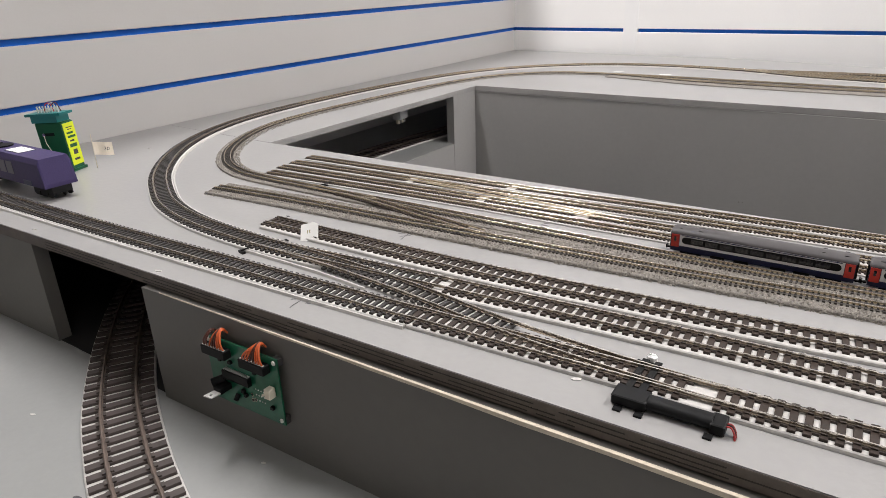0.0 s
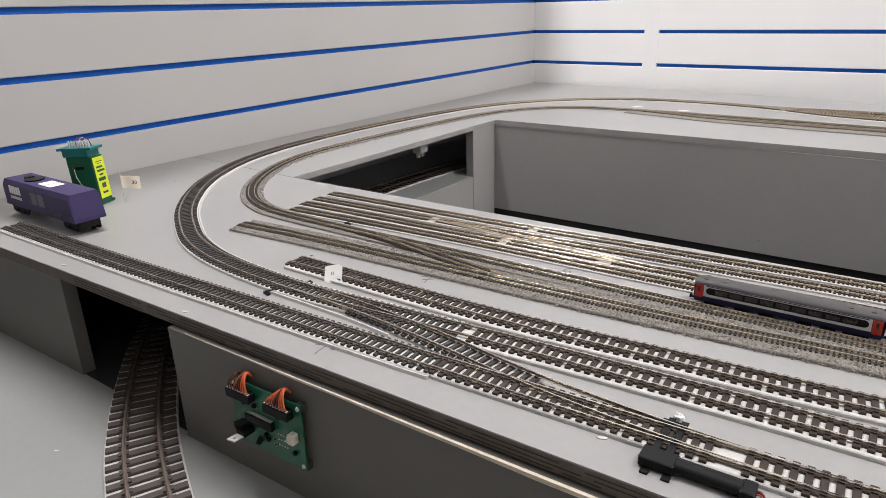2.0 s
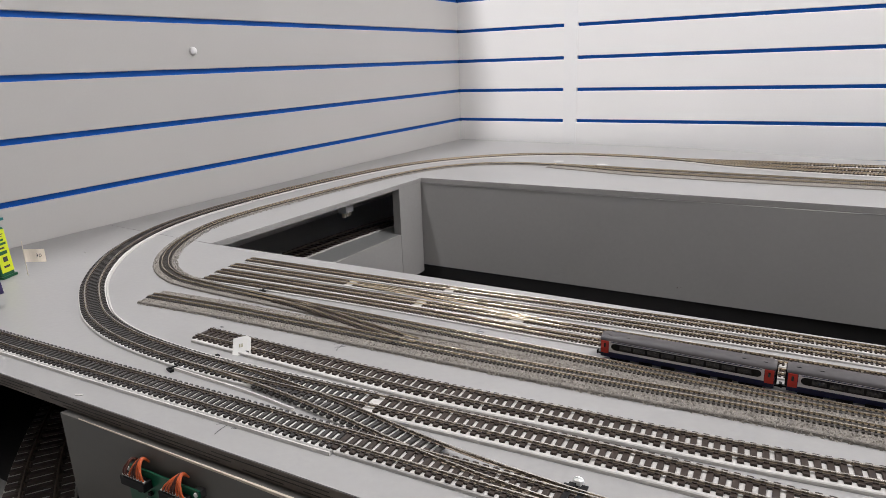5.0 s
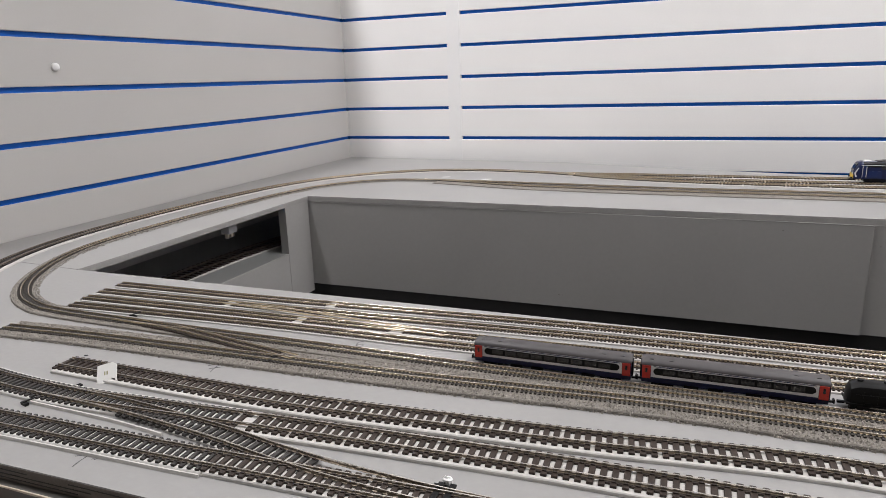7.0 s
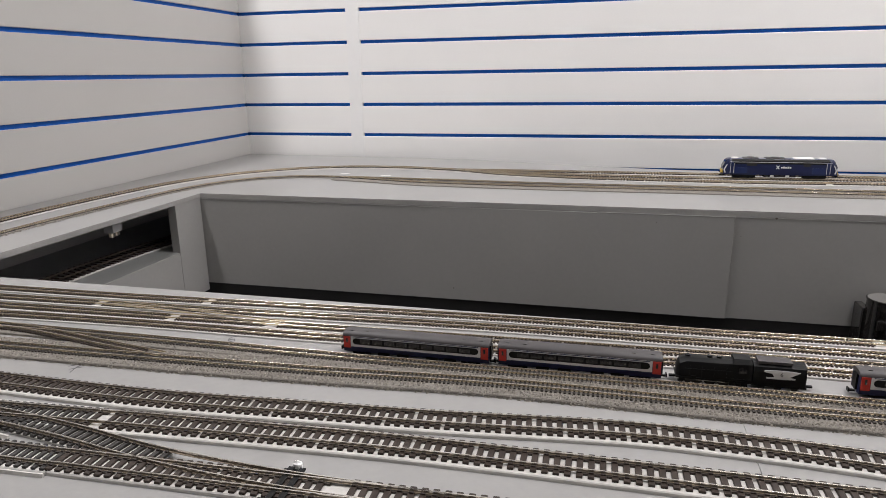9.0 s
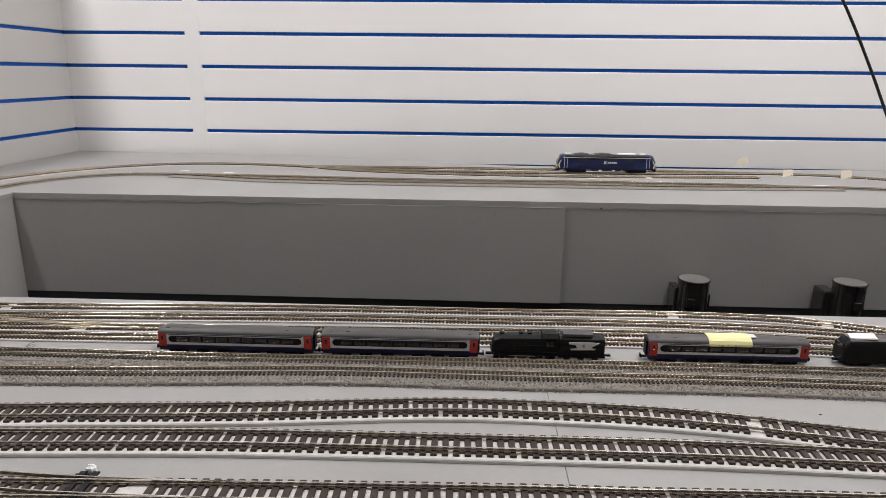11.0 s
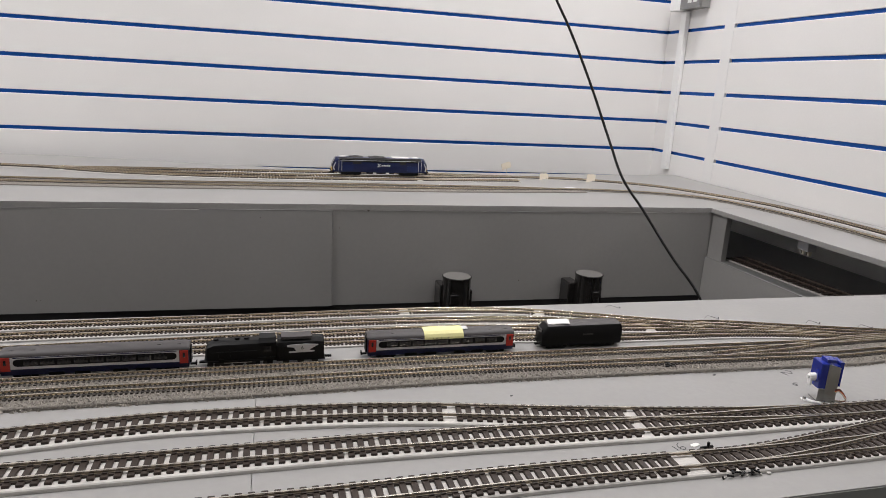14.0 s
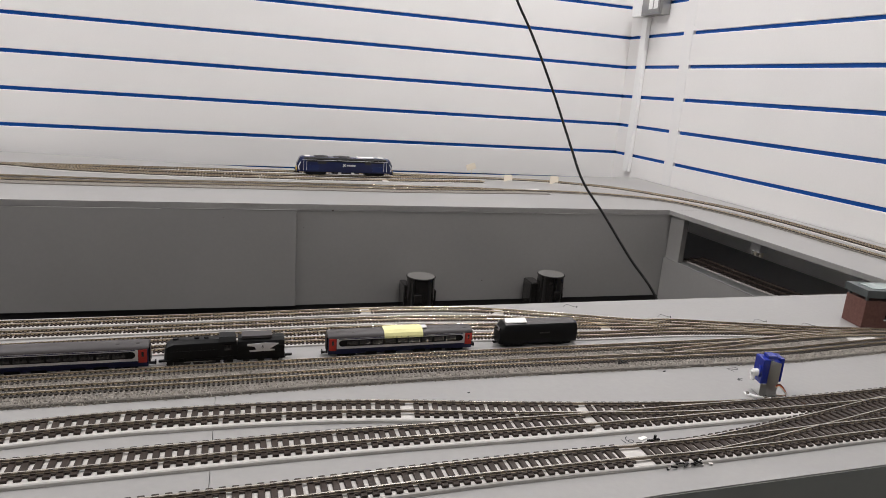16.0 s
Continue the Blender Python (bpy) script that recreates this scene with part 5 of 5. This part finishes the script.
for i in range(14):
    x = -0.0245 + i * 0.0025
    for z0, z1 in ((-0.0045, -0.0035), (0.0045, 0.0055)):
        part("chip_leg", Geo().box(x - 0.0005, x + 0.0005, -0.0100, -0.0066, z0, z1), PIN, chip)
reg = part("regulator", Geo().box(-0.032, -0.0215, -0.0190, -0.0066, -0.0160, -0.0108), BLACKP, pc)
g = Geo()
m = pose(-0.0267, -0.0190, -0.0152, -9, 0, 6)
edge = [(0.005, 0), (0.005, -0.012), (0, -0.012), (-0.005, -0.012), (-0.005, 0), (-0.005, 0.002), (0, 0.002), (0.005, 0.002)]
hole = [(0.0017 * math.cos(a), -0.0075 + 0.0017 * math.sin(a)) for a in (math.radians(d) for d in (15, -45, -90, -135, 165, 135, 90, 45))]
ring = [m @ Vector((x, y, z)) for z in (0.0, 0.0010) for x, y in edge + hole]
faces = []
for i in range(8):
    j = (i + 1) % 8
    faces += [(i, j, 8 + j, 8 + i), (16 + i, 24 + i, 24 + j, 16 + j), (i, 16 + i, 16 + j, j), (8 + i, 8 + j, 24 + j, 24 + i)]
part("tab", g.add(ring, faces), PIN, reg, "bright metal tab with a hole")
part("capacitor", Geo().tube([(-0.030, -0.0066, -0.0078), (-0.037, -0.0160, -0.0098), (-0.0373, -0.0165, -0.0099)], [0.0042, 0.0042, 0.0036], 16), BLACKP, pc, smooth=True)
part("capacitor", Geo().tube([(-0.013, -0.0066, -0.0195), (-0.013, -0.0110, -0.0240)], 0.0024, 14), BLACKP, pc, smooth=True)
soc = part("socket", Geo().bevel_box(0.0345, 0.0420, -0.0140, -0.0066, -0.0045, 0.0045, 0.0006), IVORY, pc, "ivory plug socket")
part("socket_peg", Geo().tube([(0.0345, -0.0110, -0.0022), (0.0305, -0.0125, -0.0036)], 0.0013, 8), IVORY, soc)
for i in range(14):
    x, z = 0.014 + (i % 5) * 0.0036, -0.006 - (i // 5) * 0.0055
    part("solder_pad", Geo().tube([(x, -0.0066, z), (x, -0.0070, z)], 0.0007, 8), PIN, pc)
for x, z in ((0.008, -0.0135), (0.012, -0.0175), (0.008, -0.0190)):
    part("ring_pad", Geo().tube([(x, -0.0066, z), (x, -0.0069, z)], 0.0019, 12), RAIL_N, pc)
    part("drilled_hole", Geo().tube([(x, -0.0069, z), (x, -0.0071, z)], 0.0013, 12), BLACKP, pc)
for x, z in ((0.0, -0.016), (-0.003, -0.0125), (0.036, -0.0175), (-0.030, 0.0125), (0.018, 0.0125), (-0.016, 0.0130)):
    part("component", Geo().box(x - 0.0018, x + 0.0018, -0.0095, -0.0066, z - 0.0014, z + 0.0014), BLACKP, pc)

# ---- the well ----
# two lidded black drums of unknown use against the rear well panel
for x, wide, clip_x in ((1.747, 0.006, -0.014), (2.061, 0.017, 0.004)):
    cb = thing("table_leg_socket", "black cylinder with a flat lid fixed to the well panel", "black cylinder", pose(x, WY1 - 0.046, 0.785), group="black cylinders")
    part("drum", Geo().tube([(0, 0, -0.15), (0, 0, 0.0672)], 0.031, 32), GLOSSB, cb, "glossy black drum", smooth=True)
    lid = part("lid", Geo().tube([(0, 0, 0.0672), (0, 0, 0.0690), (0, 0, 0.0696)], [0.0325, 0.0325, 0.0315], 32), GLOSSB, cb, "black lid rim", smooth=True)
    part("lid_top", Geo().tube([(0, 0, 0.0697), (0, 0, 0.0700)], 0.0300, 32), SMOKED, lid, "smoked grey lid plate")
    for x0, x1, ztop_ in ((-0.031 - wide, -0.022, 0.048), (0.022, 0.0375, 0.036)):
        part("bracket", Geo().bevel_box(x0, x1, 0.000, 0.045, -0.15, ztop_, 0.002), GLOSSB, cb)
    part("clip", Geo().bevel_box(clip_x - 0.008, clip_x + 0.008, -0.0345, -0.026, 0.018, 0.036, 0.001), GLOSSB, cb)
    part("seam", Geo().box(clip_x - 0.0105, clip_x - 0.0095, -0.0318, -0.026, -0.15, 0.064), BLACKP, cb)
cable = thing("hanging_cable", "thin black cable hanging from the ceiling into the well", "cable")
CABLE = [(1.70, -0.75, 2.55), (1.73, -0.85, 2.1), (1.765, -0.91, 1.75), (1.806, -0.95, 1.51), (1.844, -0.97, 1.421), (1.875, -0.98, 1.365), (1.919, -1.0, 1.269), (1.944, -1.02, 1.2), (1.953, -1.04, 1.162), (1.966, -1.07, 1.11), (1.996, -1.1, 1.059), (2.032, -1.15, 0.988), (2.065, -1.2, 0.926), (2.08, -1.23, 0.86), (2.09, -1.25, 0.70)]
cu = bpy.data.curves.new("cord", "CURVE")
cu.dimensions, cu.bevel_depth, cu.bevel_resolution = "3D", 0.0023, 3
sp = cu.splines.new("BEZIER")
sp.bezier_points.add(len(CABLE) - 1)
for bpnt, co in zip(sp.bezier_points, CABLE):
    bpnt.co, bpnt.handle_left_type, bpnt.handle_right_type = co, "AUTO", "AUTO"
tmp = bpy.data.objects.new("cord", cu)
scene.collection.objects.link(tmp)
me = bpy.data.meshes.new_from_object(tmp.evaluated_get(bpy.context.evaluated_depsgraph_get()))
bpy.data.objects.remove(tmp)
me.materials.clear()
me.materials.append(WIREB)
part("cord", me, None, cable, smooth=True)

# ---- on the walls ----
tk = thing("cable_trunking", "white plastic cable trunking on the wall near the corner", "trunking", pose(XR, -0.105, 1.014))
part("channel", Geo().bevel_box(-0.015, -0.0005, -0.0150, 0.0150, 0.0, 0.514, 0.002), PVC, tk)
part("lid", Geo().bevel_box(-0.0168, -0.0151, -0.0144, 0.0144, 0.001, 0.513, 0.0006), PVC, tk)
so = thing("wall_socket", "grey metal power socket with a white fused spur", "socket", pose(XR, -0.15, 1.575))
part("back_box", Geo().bevel_box(-0.036, -0.0005, -0.068, 0.046, -0.043, 0.043, 0.004), BRUSH, so)
sw = part("spur_box", Geo().bevel_box(-0.040, -0.0005, 0.047, 0.100, -0.043, 0.045, 0.006), PVC, so, "white plastic box")
fp = part("face_plate", Geo().box(-0.0375, -0.036, -0.058, 0.036, -0.036, 0.036), BRUSH, so)
for y in (-0.012, -0.040):
    part("outlet", Geo().box(-0.0390, -0.0375, y - 0.008, y + 0.012, -0.026, 0.004), PVC, fp, "white outlet")
sd = thing("wall_stud", "small grey domed stud on the slatted wall", "stud", pose(0.0, -1.144, 1.311))
part("dome", Geo().tube([(0.0005, 0, 0), (0.005, 0, 0), (0.008, 0, 0), (0.0092, 0, 0)], [0.0082, 0.0078, 0.005, 0.002], 18), STRIP, sd, smooth=True)

# connectors fixed under the deck inside the tunnels
for x, y, z, turn in ((0.262, -1.01, 0.960, 8), (2.425, -1.035, 0.962, -6)):
    cn = thing("wiring_connector", "small grey connector block hanging under the deck", "connector", pose(x, y, z, 0, 0, turn), group="wiring connectors")
    part("block", Geo().bevel_box(-0.010, 0.010, -0.016, 0.016, 0.004, TOP - THICK - z, 0.001), SILVER, cn)
    for i in range(4):
        part("terminal", Geo().box(-0.003, 0.003, -0.013 + i * 0.008, -0.008 + i * 0.008, -0.006, 0.004), STEEL if i % 2 else IVORY, cn)

# ---- small marks and scraps ----
def stroke(x, y, pts, size, z=TOP, r=0.0003, turn=0.0):
    m = thing("pencil_scribble", "pencilled scribble on the grey deck", "pencil mark", pose(x, y, z, 0, 0, turn), group="pencil marks")
    part("stroke", Geo().sweep(bend([(a * size * 0.75, b * size * 0.75, 0.0001) for a, b in pts], 4), [(-r, 0), (r, 0), (r, 0.00015), (-r, 0.00015)]), INK, m)


SIX = [(0.4, 1.0), (-0.1, 0.8), (-0.4, 0.3), (-0.4, -0.3), (0.0, -0.6), (0.4, -0.4), (0.35, 0.0), (-0.1, 0.1), (-0.4, -0.2)]
SEV = [(-0.6, 0.75), (0.0, 0.8), (0.6, 0.85), (0.3, 0.3), (0.0, -0.3), (-0.2, -0.9)]
BAR = [(-0.5, 0.0), (0.0, 0.05), (0.6, 0.1)]
TWO = [(-0.5, 0.5), (-0.1, 0.9), (0.4, 0.6), (0.2, 0.1), (-0.4, -0.6), (0.1, -0.6), (0.6, -0.5)]
HOOK = [(-0.8, 0.1), (-0.4, 0.25), (0.1, -0.1), (0.6, 0.15), (0.9, 0.0)]
stroke(0.862, -1.5450, SIX, 0.011, turn=22)
stroke(0.751, -1.640, SEV, 0.013, turn=34)
stroke(0.752, -1.640, BAR, 0.013, turn=34)
stroke(0.764, -1.8040, SEV, 0.012, turn=30)
stroke(0.774, -1.7990, HOOK, 0.004, turn=30)
stroke(1.850, -1.627, TWO, 0.010, turn=-75)
stroke(1.6555, -1.7355, BAR, 0.007, turn=100)
stroke(1.6610, -1.7350, SIX, 0.007, turn=15)
stroke(1.839, -1.651, SIX, 0.006, turn=-50)


def wire_scrap(x, y, turn, size=0.009):
    w = thing("wire_scrap", "short thin wire end lying on the deck", "wire", pose(x, y, TOP, 0, 0, turn), group="wire ends")
    part("strand", Geo().tube(bend([(-size, 0, 0.0006), (-size * 0.5, size * 0.25, 0.003), (0.0, 0.0, 0.0028), (size * 0.6, -size * 0.1, 0.0012), (size, 0.0, 0.0007)]), 0.00024, 5), WIREB, w, smooth=True)
    part("ferrule", Geo().tube([(size, 0, 0.0), (size, 0, 0.0020)], 0.0005, 6), BLACKP, w)


for x, y, turn in ((1.767, -1.430, -10), (1.873, -1.4775, -5), (1.994, -1.506, -8), (2.051, -1.526, -12)):
    wire_scrap(x, y, turn)


def scrap(x, y, z, size, material, label, turn=0.0):
    s = thing("scrap", label, "scrap", pose(x, y, z, 0, 0, turn), group="small scraps")
    rnd = random.Random(int(1000 * (x - y)))
    poly = [(size * (0.7 + 0.5 * rnd.random()) * math.cos(math.tau * i / 9), size * 0.45 * (0.7 + 0.5 * rnd.random()) * math.sin(math.tau * i / 9)) for i in range(9)]
    part("flake", Geo().prism(poly, 0.0, 0.0006), material, s)


for x, y, z, size, m_, label in (
        (0.606, -1.822, TOP, 0.0038, FOAM, "dab of white filler on the deck edge"), (0.382, -1.824, TOP, 0.003, FOAM, "dab of white filler on the deck edge"),
        (1.002, -1.788, TOP, 0.0038, FOAM, "white smear of glue on the deck"), (1.6735, -1.7340, TOP, 0.0052, WHITE, "white scrap beside the track"),
        (0.507, -1.921, LOW, 0.003, FOAM, "chip in the grey paint"), (0.655, -1.958, LOW, 0.005, INK, "dark scuff on the lower board"),
        (0.751, -1.85, LOW, 0.0022, FOAM, "pale chip in the grey paint"), (1.772, -1.622, TOP, 0.002, INK, "dark crumb on the deck"),
        (1.56, -1.637, TOP, 0.0014, INK, "dark crumb on the deck"), (0.60, -1.655, TOP, 0.002, INK, "dark crumb on the deck"),
        (0.15, -1.53, TOP, 0.0025, FOAM, "dab of white filler on the deck"), (0.527, -0.410, TOP, 0.014, WHITE, "white foam scrap beside the rear loop"),
        (0.650, -0.430, TOP, 0.016, WHITE, "white foam scrap beside the rear loop"), (1.676, -0.480, TOP, 0.012, WHITE, "white foam scrap beside the rear track"),
        (2.135, -0.492, TOP, 0.03, WHITE, "white foam strip end beside the rear loop"), (1.857, -1.6055, TOP, 0.011, FOAM, "white foam end under the ballast"),
        (2.078, -1.5785, TOP + 0.003, 0.030, FOAM, "white foam end between the yard tracks"), (1.913, -1.5300, TOP + 0.0022, 0.006, FOAM, "white foam crumb between sleepers")):
    scrap(x, y, z, size, m_, label, 20)
